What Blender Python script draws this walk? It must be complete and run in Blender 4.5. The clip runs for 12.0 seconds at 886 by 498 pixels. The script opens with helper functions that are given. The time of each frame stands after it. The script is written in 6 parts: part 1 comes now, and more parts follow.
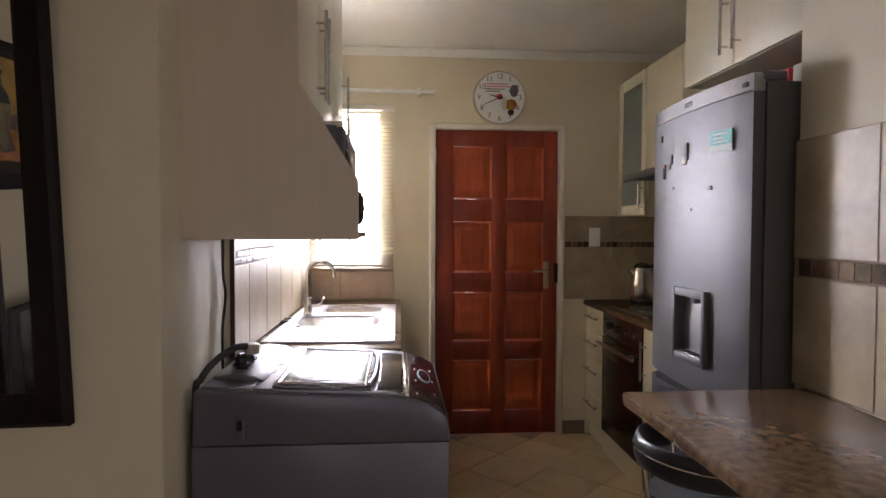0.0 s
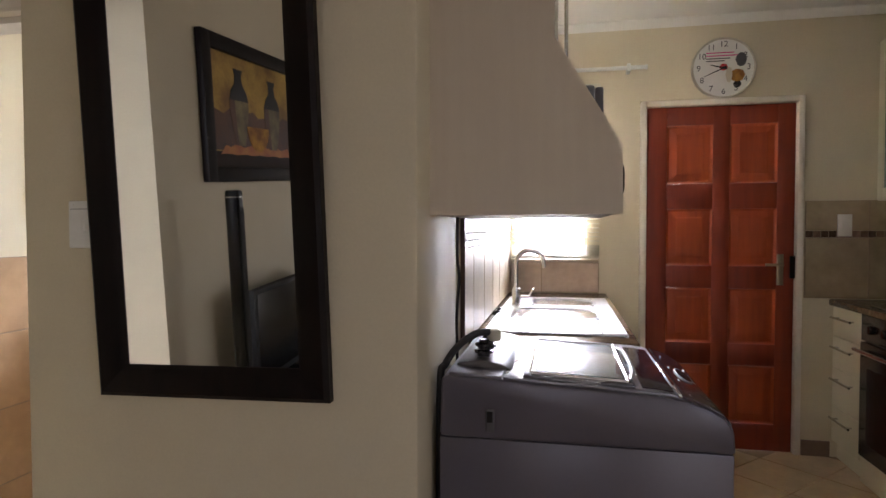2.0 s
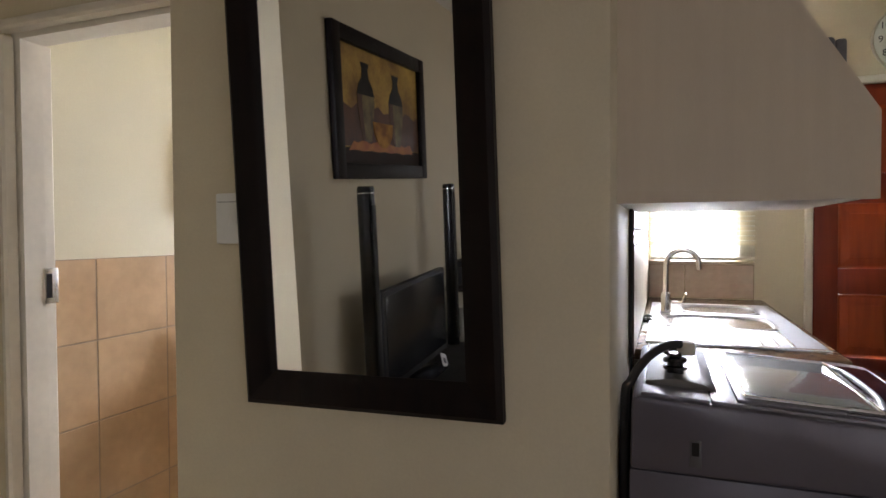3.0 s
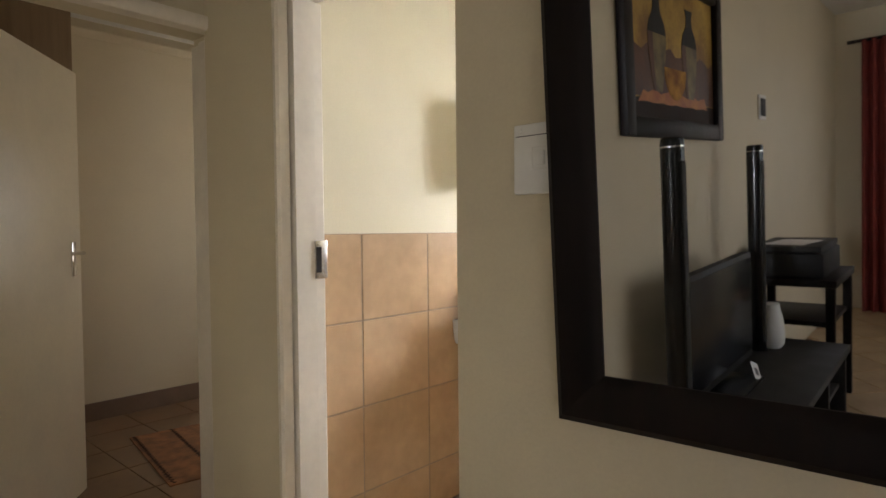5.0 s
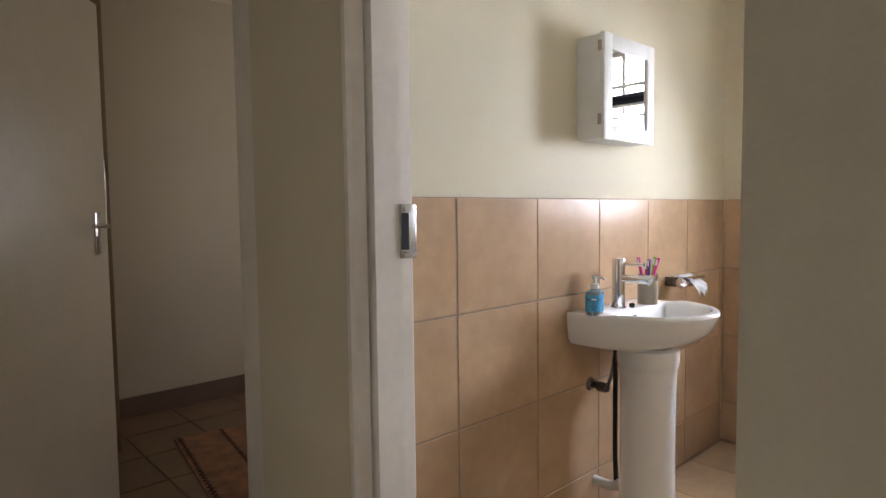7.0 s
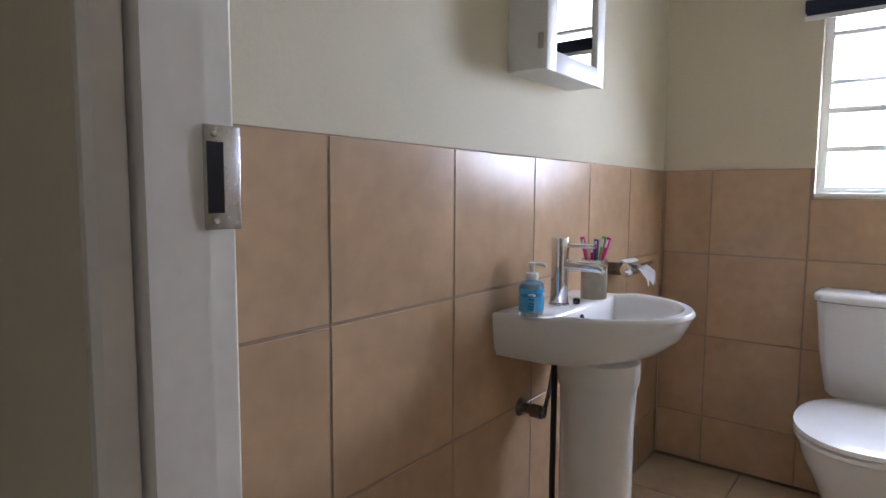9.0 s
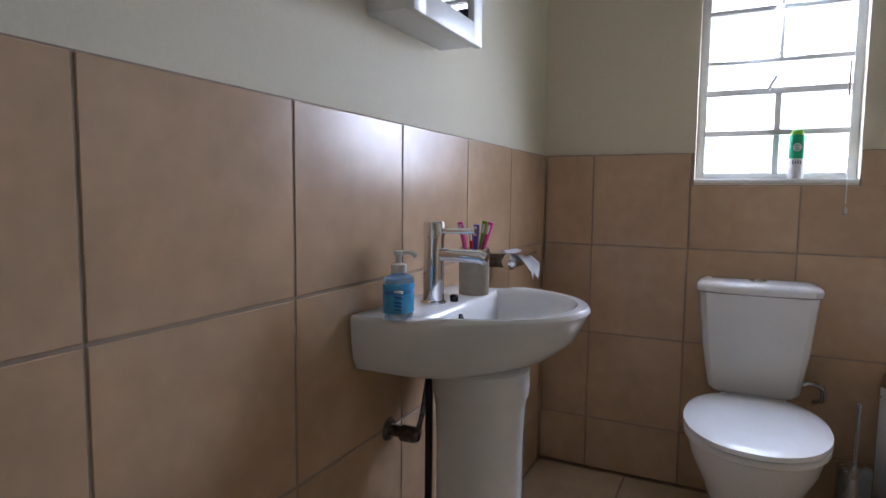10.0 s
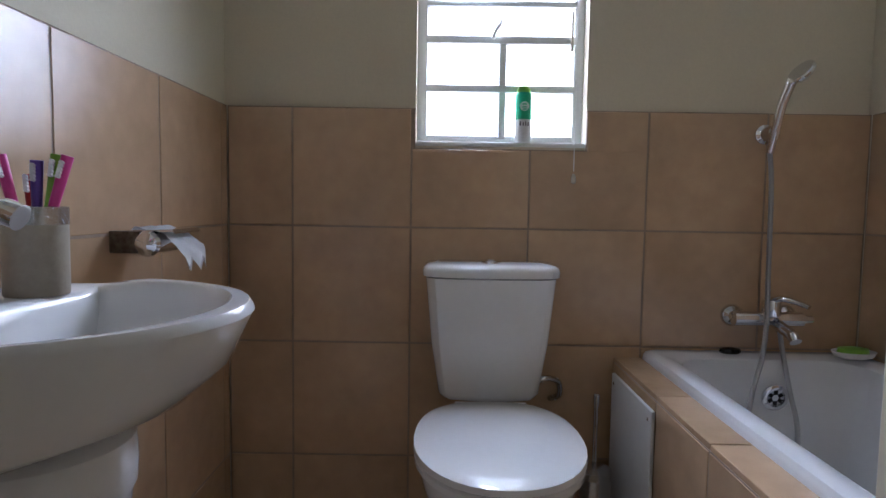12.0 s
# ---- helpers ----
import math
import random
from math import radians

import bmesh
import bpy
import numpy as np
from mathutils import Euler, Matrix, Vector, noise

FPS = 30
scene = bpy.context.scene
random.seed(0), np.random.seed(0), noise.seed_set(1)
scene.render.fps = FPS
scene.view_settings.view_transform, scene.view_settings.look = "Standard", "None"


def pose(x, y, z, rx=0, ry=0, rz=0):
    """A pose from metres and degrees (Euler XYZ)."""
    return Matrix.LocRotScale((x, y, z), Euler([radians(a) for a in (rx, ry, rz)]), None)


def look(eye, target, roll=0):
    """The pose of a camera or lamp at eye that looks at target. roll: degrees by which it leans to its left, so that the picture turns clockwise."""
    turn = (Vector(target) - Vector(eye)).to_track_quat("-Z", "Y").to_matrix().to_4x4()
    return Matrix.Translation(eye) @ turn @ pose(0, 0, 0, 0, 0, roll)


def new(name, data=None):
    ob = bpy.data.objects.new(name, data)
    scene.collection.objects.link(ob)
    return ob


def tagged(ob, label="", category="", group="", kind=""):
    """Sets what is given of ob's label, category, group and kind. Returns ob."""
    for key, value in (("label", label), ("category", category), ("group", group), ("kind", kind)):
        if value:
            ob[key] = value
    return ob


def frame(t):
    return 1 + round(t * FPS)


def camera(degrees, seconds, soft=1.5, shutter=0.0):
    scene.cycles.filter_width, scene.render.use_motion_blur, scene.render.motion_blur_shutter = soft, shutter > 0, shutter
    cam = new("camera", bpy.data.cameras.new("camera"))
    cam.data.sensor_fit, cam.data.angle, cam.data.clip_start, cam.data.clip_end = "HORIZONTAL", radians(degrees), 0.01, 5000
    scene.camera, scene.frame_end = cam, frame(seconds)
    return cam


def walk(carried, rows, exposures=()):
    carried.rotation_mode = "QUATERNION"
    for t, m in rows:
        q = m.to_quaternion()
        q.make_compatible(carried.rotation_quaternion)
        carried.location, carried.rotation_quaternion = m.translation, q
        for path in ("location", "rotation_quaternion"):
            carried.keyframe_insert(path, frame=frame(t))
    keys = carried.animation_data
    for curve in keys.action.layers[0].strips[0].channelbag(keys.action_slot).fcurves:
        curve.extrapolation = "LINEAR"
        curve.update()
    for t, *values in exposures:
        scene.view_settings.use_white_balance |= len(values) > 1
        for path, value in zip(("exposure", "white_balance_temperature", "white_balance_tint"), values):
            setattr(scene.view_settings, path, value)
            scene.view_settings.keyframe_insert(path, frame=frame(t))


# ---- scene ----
cam = camera(73.3, 12.0)
PATH = [
    (0, (-0.653, 0.682, 1.366), (-0.504, 2.675, 1.304), 0.2),
    (0.5, (-0.7, 0.709, 1.34), (-0.654, 2.708, 1.284), 0.26),
    (1, (-0.738, 0.737, 1.327), (-0.835, 2.734, 1.265), 0.0),
    (1.5, (-0.811, 0.781, 1.312), (-1.047, 2.766, 1.247), 0.1),
    (2, (-0.905, 0.846, 1.302), (-1.297, 2.806, 1.239), -0.1),
    (2.5, (-1.019, 0.937, 1.303), (-1.567, 2.859, 1.232), -0.1),
    (3, (-1.141, 1.005, 1.277), (-1.836, 2.88, 1.228), -0.3),
    (3.5, (-1.233, 1.064, 1.254), (-2.094, 2.868, 1.204), -0.4),
    (5.5, (-1.697, 1.39, 1.182), (-3.122, 2.792, 1.106), -0.8),
    (6, (-1.855, 1.459, 1.175), (-3.311, 2.826, 1.073), -1.0),
    (6.5, (-1.979, 1.518, 1.162), (-3.445, 2.873, 1.04), -0.7),
    (8.5, (-2.436, 1.984, 1.108), (-3.785, 3.449, 0.926), 0.1),
    (9, (-2.51, 2.079, 1.085), (-3.725, 3.657, 0.904), 0.3),
    (9.5, (-2.581, 2.218, 1.053), (-3.651, 3.897, 0.873), 0.5),
    (10, (-2.631, 2.35, 1.031), (-3.507, 4.139, 0.854), 0.6),
    (10.5, (-2.673, 2.48, 1.011), (-3.36, 4.351, 0.842), 0.5),
    (11, (-2.698, 2.626, 0.993), (-3.168, 4.563, 0.826), 0.8),
    (11.5, (-2.715, 2.761, 0.972), (-2.938, 4.741, 0.798), 0.9),
    (12, (-2.676, 2.908, 0.919), (-2.685, 4.903, 0.774), 0.9),
]
EXPOSURES = [(0, 0.5, 6800, 25), (1.5, 0.75, 6600, 23), (2.5, 0.75, 6500, 21), (3.5, 0.4, 6600, 18), (5.5, 0.88, 6750, 17), (6.5, 0.54, 6350, 20), (8.5, 0.02, 5720, 21), (10, -0.66, 5420, 21), (12, -0.95, 5350, 20)]
walk(cam, [(t, look(eye, target, roll)) for t, eye, target, roll in PATH], EXPOSURES)

# ---- world and light ----
world = bpy.data.worlds.new("sky")
scene.world = world
world.use_nodes = True
wn = world.node_tree.nodes
sky = wn.new("ShaderNodeTexSky")
sky.sky_type, sky.sun_disc = "NISHITA", False
sky.sun_elevation, sky.sun_rotation = radians(62), radians(-95)
world.node_tree.links.new(sky.outputs[0], wn["Background"].inputs[0])
wn["Background"].inputs[1].default_value = 0.15
sun = new("sun", bpy.data.lights.new("sun", "SUN"))
sun.data.energy, sun.data.angle, sun.data.color = 3.0, radians(0.5), (1.0, 0.95, 0.88)
sun.matrix_basis = look((-6, -0.5, 12), (0, 0, 0))


def window_light(name, eye, target, w, h, watts, colour=(0.93, 0.96, 1.0)):
    """Daylight standing in a window's opening."""
    ob = new(name, bpy.data.lights.new(name, "AREA"))
    ob.data.shape, ob.data.size, ob.data.size_y, ob.data.energy, ob.data.color = "RECTANGLE", w, h, watts, colour
    ob.matrix_basis = look(eye, target)
    return ob


COOL, WARM = (0.84, 0.92, 1.0), (1.0, 0.95, 0.87)
window_light("daylight_kitchen", (-0.98, 4.95, 1.70), (-1.85, 3.0, 1.58), 0.8, 1.3, 290, (0.79, 0.89, 1.0))
window_light("daylight_bathroom", (-2.528, 4.80, 1.45), (-2.00, 3.97, 0.84), 0.46, 0.52, 64, COOL)
# Added source: no east opening is known, it brightens living room and hall.
window_light("added_light_living_east", (0.84, -0.3, 1.15), (-2.0, 0.3, 1.0), 2.3, 1.9, 6.0, WARM)
window_light("daylight_living_south", (-1.1, -3.42, 1.5), (-1.1, 0, 1.2), 1.6, 1.2, 2.5, WARM)
# Assumed source: an unseen north window, placed to light the open door leaf.
window_light("daylight_bedroom_unseen", (-4.8, 4.90, 1.5), (-4.5, 2, 0.9), 1.2, 1.2, 4.6, (1.0, 0.90, 0.74))


# ---- materials ----
def surf(name, colour, rough=0.5, metal=0.0, var=0.08, scale=6.0, bump=0.05, bscale=60.0, colour2=None, stretch=(1, 1, 1), coat=0.0, spread=0.0):
    """A node material: colour that varies at two scales, fine relief, uneven gloss."""
    m = bpy.data.materials.new(name)
    m.use_nodes = True
    nt = m.node_tree
    n, link = nt.nodes, nt.links.new
    bsdf = n["Principled BSDF"]
    tc, info, mp = n.new("ShaderNodeTexCoord"), n.new("ShaderNodeObjectInfo"), n.new("ShaderNodeMapping")
    mp.inputs["Scale"].default_value = stretch
    shift = n.new("ShaderNodeMath")
    shift.operation = "MULTIPLY"
    shift.inputs[1].default_value = 37.0
    link(info.outputs["Random"], shift.inputs[0])
    link(tc.outputs["Object"], mp.inputs["Vector"])
    link(shift.outputs[0], mp.inputs["Location"])
    big, fine = n.new("ShaderNodeTexNoise"), n.new("ShaderNodeTexNoise")
    big.inputs["Scale"].default_value, big.inputs["Detail"].default_value = scale, 6.0
    fine.inputs["Scale"].default_value, fine.inputs["Detail"].default_value = bscale, 4.0
    for t in (big, fine):
        link(mp.outputs[0], t.inputs["Vector"])
    ramp = n.new("ShaderNodeValToRGB")
    c2 = colour2 or [c * (1 - 2.2 * var) for c in colour]
    ramp.color_ramp.elements[0].position, ramp.color_ramp.elements[1].position = 0.32, 0.68
    ramp.color_ramp.elements[0].color, ramp.color_ramp.elements[1].color = (*c2, 1), (*colour, 1)
    link(big.outputs[0], ramp.inputs[0])
    mix = n.new("ShaderNodeMix")
    mix.data_type, mix.blend_type = "RGBA", "MULTIPLY"
    mix.inputs[0].default_value = min(1.0, 2.5 * var)
    link(ramp.outputs[0], mix.inputs[6])
    link(fine.outputs[0], mix.inputs[7])
    out = mix.outputs[2]
    if spread:
        hsv = n.new("ShaderNodeHueSaturation")
        rng = n.new("ShaderNodeMapRange")
        rng.inputs[3].default_value, rng.inputs[4].default_value = 1 - spread, 1 + spread
        link(info.outputs["Random"], rng.inputs[0])
        link(rng.outputs[0], hsv.inputs["Value"])
        link(out, hsv.inputs["Color"])
        out = hsv.outputs[0]
    link(out, bsdf.inputs["Base Color"])
    rr = n.new("ShaderNodeMapRange")
    rr.inputs[3].default_value, rr.inputs[4].default_value = max(0.02, rough * 0.82), min(1.0, rough * 1.18)
    link(big.outputs[0], rr.inputs[0])
    link(rr.outputs[0], bsdf.inputs["Roughness"])
    bsdf.inputs["Metallic"].default_value = metal
    bsdf.inputs["Coat Weight"].default_value = coat
    if bump:
        b = n.new("ShaderNodeBump")
        b.inputs["Strength"].default_value, b.inputs["Distance"].default_value = bump, 0.004
        link(fine.outputs[0], b.inputs["Height"])
        link(b.outputs[0], bsdf.inputs["Normal"])
    return m


def wood(name, dark, light, rough, ring=7.0, axis=(9, 9, 0.8), coat=0.0):
    """Timber with long grain."""
    m = surf(name, light, rough, 0, 0.05, 3.0, 0.04, 90, dark, axis, coat)
    return m


def glazing(name, rough, colour=(1, 1, 1)):
    m = bpy.data.materials.new(name)
    m.use_nodes = True
    b = m.node_tree.nodes["Principled BSDF"]
    b.inputs["Base Color"].default_value = (*colour, 1)
    b.inputs["Roughness"].default_value = rough
    b.inputs["Transmission Weight"].default_value = 1.0
    b.inputs["IOR"].default_value = 1.45
    return m


PAINT = surf("cream_wall_paint", (0.71, 0.63, 0.465), 0.62, 0, 0.04, 1.5, 0.10, 140)
PAINT_BATH = surf("bathroom_wall_paint", (0.75, 0.69, 0.515), 0.8, 0, 0.04, 1.5, 0.08, 140)
CEIL = surf("white_ceiling_paint", (0.80, 0.79, 0.75), 0.55, 0, 0.03, 1.0, 0.05, 120)
GLOSS = surf("cream_gloss_enamel", (0.76, 0.68, 0.51), 0.35, 0, 0.04, 5, 0.04, 50)
WHITE = surf("white_plastic", (0.80, 0.80, 0.77), 0.4, 0, 0.03, 9, 0.01)
CERAMIC = surf("white_glazed_ceramic", (0.85, 0.85, 0.84), 0.08, 0, 0.02, 4, 0.0, coat=0.4)
ENAMEL = surf("white_bath_acrylic", (0.80, 0.80, 0.80), 0.16, 0, 0.02, 4, 0.0, coat=0.3)
TILE = surf("beige_glazed_wall_tile", (0.60, 0.41, 0.245), 0.24, 0, 0.09, 4.5, 0.03, 24, (0.50, 0.335, 0.195), spread=0.05)
TILE.node_tree.nodes["Principled BSDF"].inputs["Specular IOR Level"].default_value = 0.55
TILE_K = surf("cream_stone_wall_tile", (0.47, 0.37, 0.235), 0.4, 0, 0.10, 7, 0.05, 30, (0.34, 0.265, 0.16), spread=0.06)
# Pinkish tile below the window, its colour lightened to offset the backlight.
TILE_BACKLIT = surf("lightened_pinkish_wall_tile", (0.60, 0.47, 0.37), 0.38, 0, 0.1, 7, 0.05, 30, (0.48, 0.36, 0.27), spread=0.05)
MOSAIC = surf("brown_glass_mosaic", (0.20, 0.13, 0.09), 0.12, 0, 0.1, 20, 0.02, 60, (0.10, 0.06, 0.04), spread=0.6)
GROUT = surf("taupe_grout", (0.37, 0.275, 0.19), 0.85, 0, 0.08, 20, 0.2, 200)
FLOOR_T = surf("tan_floor_tile", (0.58, 0.43, 0.26), 0.33, 0, 0.1, 5, 0.04, 26, (0.46, 0.33, 0.19), spread=0.06)
# Tan floor tile with the bedroom's dim light put into its colour.
FLOOR_DIM = surf("dimmed_bedroom_floor_tile", (0.27, 0.165, 0.09), 0.36, 0, 0.1, 5, 0.04, 26, (0.20, 0.12, 0.065), spread=0.06)
MELAMINE = surf("pale_maple_melamine", (0.66, 0.57, 0.455), 0.42, 0, 0.04, 2.5, 0.02, 120, (0.63, 0.54, 0.43), (14, 14, 1.0))
WARDROBE = surf("brown_wardrobe_melamine", (0.36, 0.255, 0.15), 0.45, 0, 0.06, 2.5, 0.02, 120, (0.29, 0.20, 0.115), (14, 14, 1.0))
FRAME = surf("off_white_frame_enamel", (0.86, 0.80, 0.70), 0.32, 0, 0.04, 5, 0.05, 40)
CREAM_CAB = surf("cream_cabinet_wrap", (0.72, 0.66, 0.50), 0.36, 0, 0.03, 4, 0.02, 90)
LAMINATE = surf("brown_granite_laminate", (0.235, 0.148, 0.08), 0.24, 0, 0.12, 38, 0.0, 170, (0.115, 0.066, 0.037))
RED_WOOD = wood("red_stained_timber", (0.215, 0.026, 0.007), (0.285, 0.038, 0.009), 0.46)
RED_PANEL = wood("orange_stained_timber", (0.33, 0.048, 0.009), (0.46, 0.078, 0.013), 0.46)
DARK_WOOD = wood("dark_brown_stained_wood", (0.004, 0.0022, 0.002), (0.010, 0.005, 0.004), 0.5, axis=(12, 12, 1.5))
DARK_WOOD.node_tree.nodes["Principled BSDF"].inputs["Specular IOR Level"].default_value = 0.18
BLACK = surf("black_gloss_plastic", (0.006, 0.006, 0.007), 0.24, 0, 0.05, 8, 0.01)
BLACK_M = surf("black_matt", (0.008, 0.0075, 0.008), 0.6, 0, 0.08, 8, 0.05)
CHROME = surf("chrome", (0.78, 0.78, 0.80), 0.07, 1.0, 0.02, 8, 0.0)
STEEL = surf("brushed_stainless_steel", (0.62, 0.62, 0.62), 0.26, 1.0, 0.05, 4, 0.03, 90, None, (1, 40, 40))
SINK_STEEL = surf("satin_sink_steel", (0.42, 0.42, 0.435), 0.38, 1.0, 0.03, 6, 0.015, 120)
SILVER = surf("silver_fridge_coating", (0.15, 0.15, 0.162), 0.45, 0.4, 0.03, 3, 0.02, 160)
# Sink steel darkened, with the shade inside the bowls put into the colour.
SHADED_STEEL = surf("shaded_bowl_steel", (0.26, 0.26, 0.275), 0.34, 1.0, 0.04, 6, 0.02, 120)
SILVER_L = surf("pale_silver_plastic", (0.36, 0.36, 0.38), 0.35, 0.3, 0.03, 5, 0.01)
SILVER_D = surf("dark_grey_side_coating", (0.15, 0.143, 0.14), 0.45, 0.3, 0.04, 4, 0.06, 160)
WM_GREY = surf("grey_appliance_paint", (0.155, 0.145, 0.182), 0.32, 0.25, 0.03, 3, 0.02, 120)
WM_DARK = surf("plum_grey_deck_plastic", (0.20, 0.19, 0.22), 0.28, 0.6, 0.04, 5, 0.01)
WM_PANEL = surf("plum_control_panel", (0.034, 0.017, 0.027), 0.12, 0, 0.06, 6, 0.0)
WM_GLASS = surf("smoked_lid_glass", (0.24, 0.25, 0.265), 0.22, 0.5, 0.03, 4, 0.0, coat=0.6)
OVEN = surf("dark_brown_oven_glass", (0.026, 0.009, 0.008), 0.24, 0, 0.05, 4, 0.0)
MIRROR = surf("mirror_silvering", (0.80, 0.81, 0.80), 0.012, 1.0, 0.0, 2, 0.0)
FROST_CAB = surf("frosted_cabinet_glass", (0.22, 0.24, 0.22), 0.3, 0, 0.04, 6, 0.02)
FROST = glazing("frosted_window_glass", 0.55)
CLEAR = glazing("clear_window_glass", 0.0)
BLUE_LIQ = surf("clear_blue_soap", (0.10, 0.46, 0.80), 0.12, 0, 0.08, 20, 0.0)
BLUE_LAB = surf("blue_soap_label", (0.02, 0.22, 0.52), 0.35, 0, 0.06, 30, 0.0)
PALE_BLUE = surf("pale_blue_bottle", (0.66, 0.85, 0.93), 0.1, 0, 0.04, 20, 0.0)
STONE = surf("beige_stone_cup", (0.40, 0.34, 0.25), 0.5, 0, 0.06, 60, 0.08, 220)
PAPER = surf("white_tissue_paper", (0.82, 0.82, 0.82), 0.9, 0, 0.03, 30, 0.15, 200)
GREEN = surf("green_can_paint", (0.02, 0.42, 0.20), 0.3, 0.2, 0.05, 20, 0.0)
LIME = surf("lime_plastic", (0.25, 0.55, 0.05), 0.35, 0, 0.05, 20, 0.0)
PINK = surf("pink_plastic", (0.72, 0.06, 0.30), 0.3, 0, 0.04, 20, 0.0)
RED_P = surf("red_plastic", (0.62, 0.03, 0.04), 0.3, 0, 0.04, 20, 0.0)
PURPLE = surf("purple_plastic", (0.14, 0.07, 0.38), 0.3, 0, 0.04, 20, 0.0)
PALE_CARD = surf("pale_green_card", (0.42, 0.55, 0.52), 0.5, 0, 0.05, 20, 0.0)
TEAL = surf("turquoise_card", (0.02, 0.34, 0.36), 0.5, 0, 0.05, 20, 0.0)
NAVY = surf("navy_blind_fabric", (0.022, 0.028, 0.055), 0.8, 0, 0.08, 20, 0.2, 300)
SLAT = surf("cream_blind_slat", (0.62, 0.58, 0.48), 0.5, 0, 0.05, 12, 0.02)
RUBBER = surf("grey_rubber_hose", (0.045, 0.043, 0.046), 0.55, 0, 0.06, 30, 0.05)
TARNISH = surf("tarnished_chrome", (0.30, 0.27, 0.23), 0.35, 1.0, 0.15, 60, 0.05, 120, (0.14, 0.11, 0.09))
BRASS = surf("brushed_nickel", (0.50, 0.44, 0.34), 0.3, 1.0, 0.05, 12, 0.0)
RUG = surf("terracotta_woven_rug", (0.50, 0.235, 0.11), 0.95, 0, 0.15, 14, 0.5, 260, (0.25, 0.13, 0.07))
RUG_D = surf("dark_rug_band", (0.05, 0.02, 0.015), 0.95, 0, 0.15, 20, 0.5, 260)
SKIRT = surf("brown_skirting_tile", (0.23, 0.155, 0.11), 0.4, 0, 0.08, 6, 0.03)
GOLD = surf("golden_oil_paint", (0.78, 0.50, 0.10), 0.6, 0, 0.2, 5, 0.15, 60, (0.26, 0.12, 0.025))
AMBER = surf("amber_oil_paint", (0.72, 0.36, 0.06), 0.75, 0, 0.2, 14, 0.15, 60, (0.20, 0.06, 0.01))
UMBER = surf("umber_oil_paint", (0.035, 0.016, 0.010), 0.75, 0, 0.2, 9, 0.15, 60)
RED_CURT = surf("red_curtain_cloth", (0.30, 0.05, 0.04), 0.9, 0, 0.1, 12, 0.3, 200)
SOIL = surf("dry_ground", (0.24, 0.19, 0.13), 0.95, 0, 0.2, 2, 0.4, 20)
INK = surf("grey_print", (0.10, 0.10, 0.11), 0.5, 0, 0.05, 20, 0.0)
CREAM_EDGE = surf("cream_laminate_edge", (0.62, 0.52, 0.38), 0.4, 0, 0.05, 8, 0.02)


# ---- mesh helpers ----
def box(bm, x0, x1, y0, y1, z0, z1, bevel=0.0, seg=2):
    made = bmesh.ops.create_cube(bm, size=1.0)["verts"]
    for v in made:
        v.co = ((x0 + x1) / 2 + v.co.x * (x1 - x0), (y0 + y1) / 2 + v.co.y * (y1 - y0), (z0 + z1) / 2 + v.co.z * (z1 - z0))
    if bevel:
        edges = list({e for v in made for e in v.link_edges})
        bmesh.ops.bevel(bm, geom=edges, offset=bevel, segments=seg, affect="EDGES", profile=0.5)
    return bm


def B(*a, **k):
    return box(bmesh.new(), *a, **k)


def lathe(profile, at, steps=32, squash=(1, 1), bm=None):
    """A turned shape about z from (radius, height) pairs."""
    bm = bm or bmesh.new()
    rings = []
    for r, h in profile:
        rings.append([bm.verts.new((at[0] + r * squash[0] * math.cos(2 * math.pi * i / steps), at[1] + r * squash[1] * math.sin(2 * math.pi * i / steps), at[2] + h)) for i in range(steps)])
    for a, b in zip(rings, rings[1:]):
        for i in range(steps):
            bm.faces.new((a[i], a[(i + 1) % steps], b[(i + 1) % steps], b[i]))
    bm.faces.new(rings[0][::-1])
    bm.faces.new(rings[-1])
    return bm


def tube(points, r, steps=10, bm=None, r_end=None):
    """A round bar along a line of points."""
    bm = bm or bmesh.new()
    pts = [Vector(p) for p in points]
    rings, up = [], None
    for i, p in enumerate(pts):
        d = (pts[min(i + 1, len(pts) - 1)] - pts[max(i - 1, 0)]).normalized()
        if up is None:
            up = d.orthogonal().normalized()
        side = d.cross(up).normalized()
        up = side.cross(d).normalized()
        rad = r if r_end is None else r + (r_end - r) * i / (len(pts) - 1)
        rings.append([bm.verts.new(p + rad * (math.cos(2 * math.pi * k / steps) * up + math.sin(2 * math.pi * k / steps) * side)) for k in range(steps)])
    for a, b in zip(rings, rings[1:]):
        for i in range(steps):
            bm.faces.new((a[i], a[(i + 1) % steps], b[(i + 1) % steps], b[i]))
    bm.faces.new(rings[0][::-1])
    bm.faces.new(rings[-1])
    return bm


def smooth_line(points, n=8):
    """A Catmull-Rom line through the points."""
    p = [Vector(q) for q in points]
    p = [2 * p[0] - p[1]] + p + [2 * p[-1] - p[-2]]
    out = []
    for i in range(1, len(p) - 2):
        for k in range(n):
            t = k / n
            a, b, c, d = p[i - 1], p[i], p[i + 1], p[i + 2]
            out.append(0.5 * (2 * b + (c - a) * t + (2 * a - 5 * b + 4 * c - d) * t * t + (3 * b - a - 3 * c + d) * t ** 3))
    return out + [p[-2]]


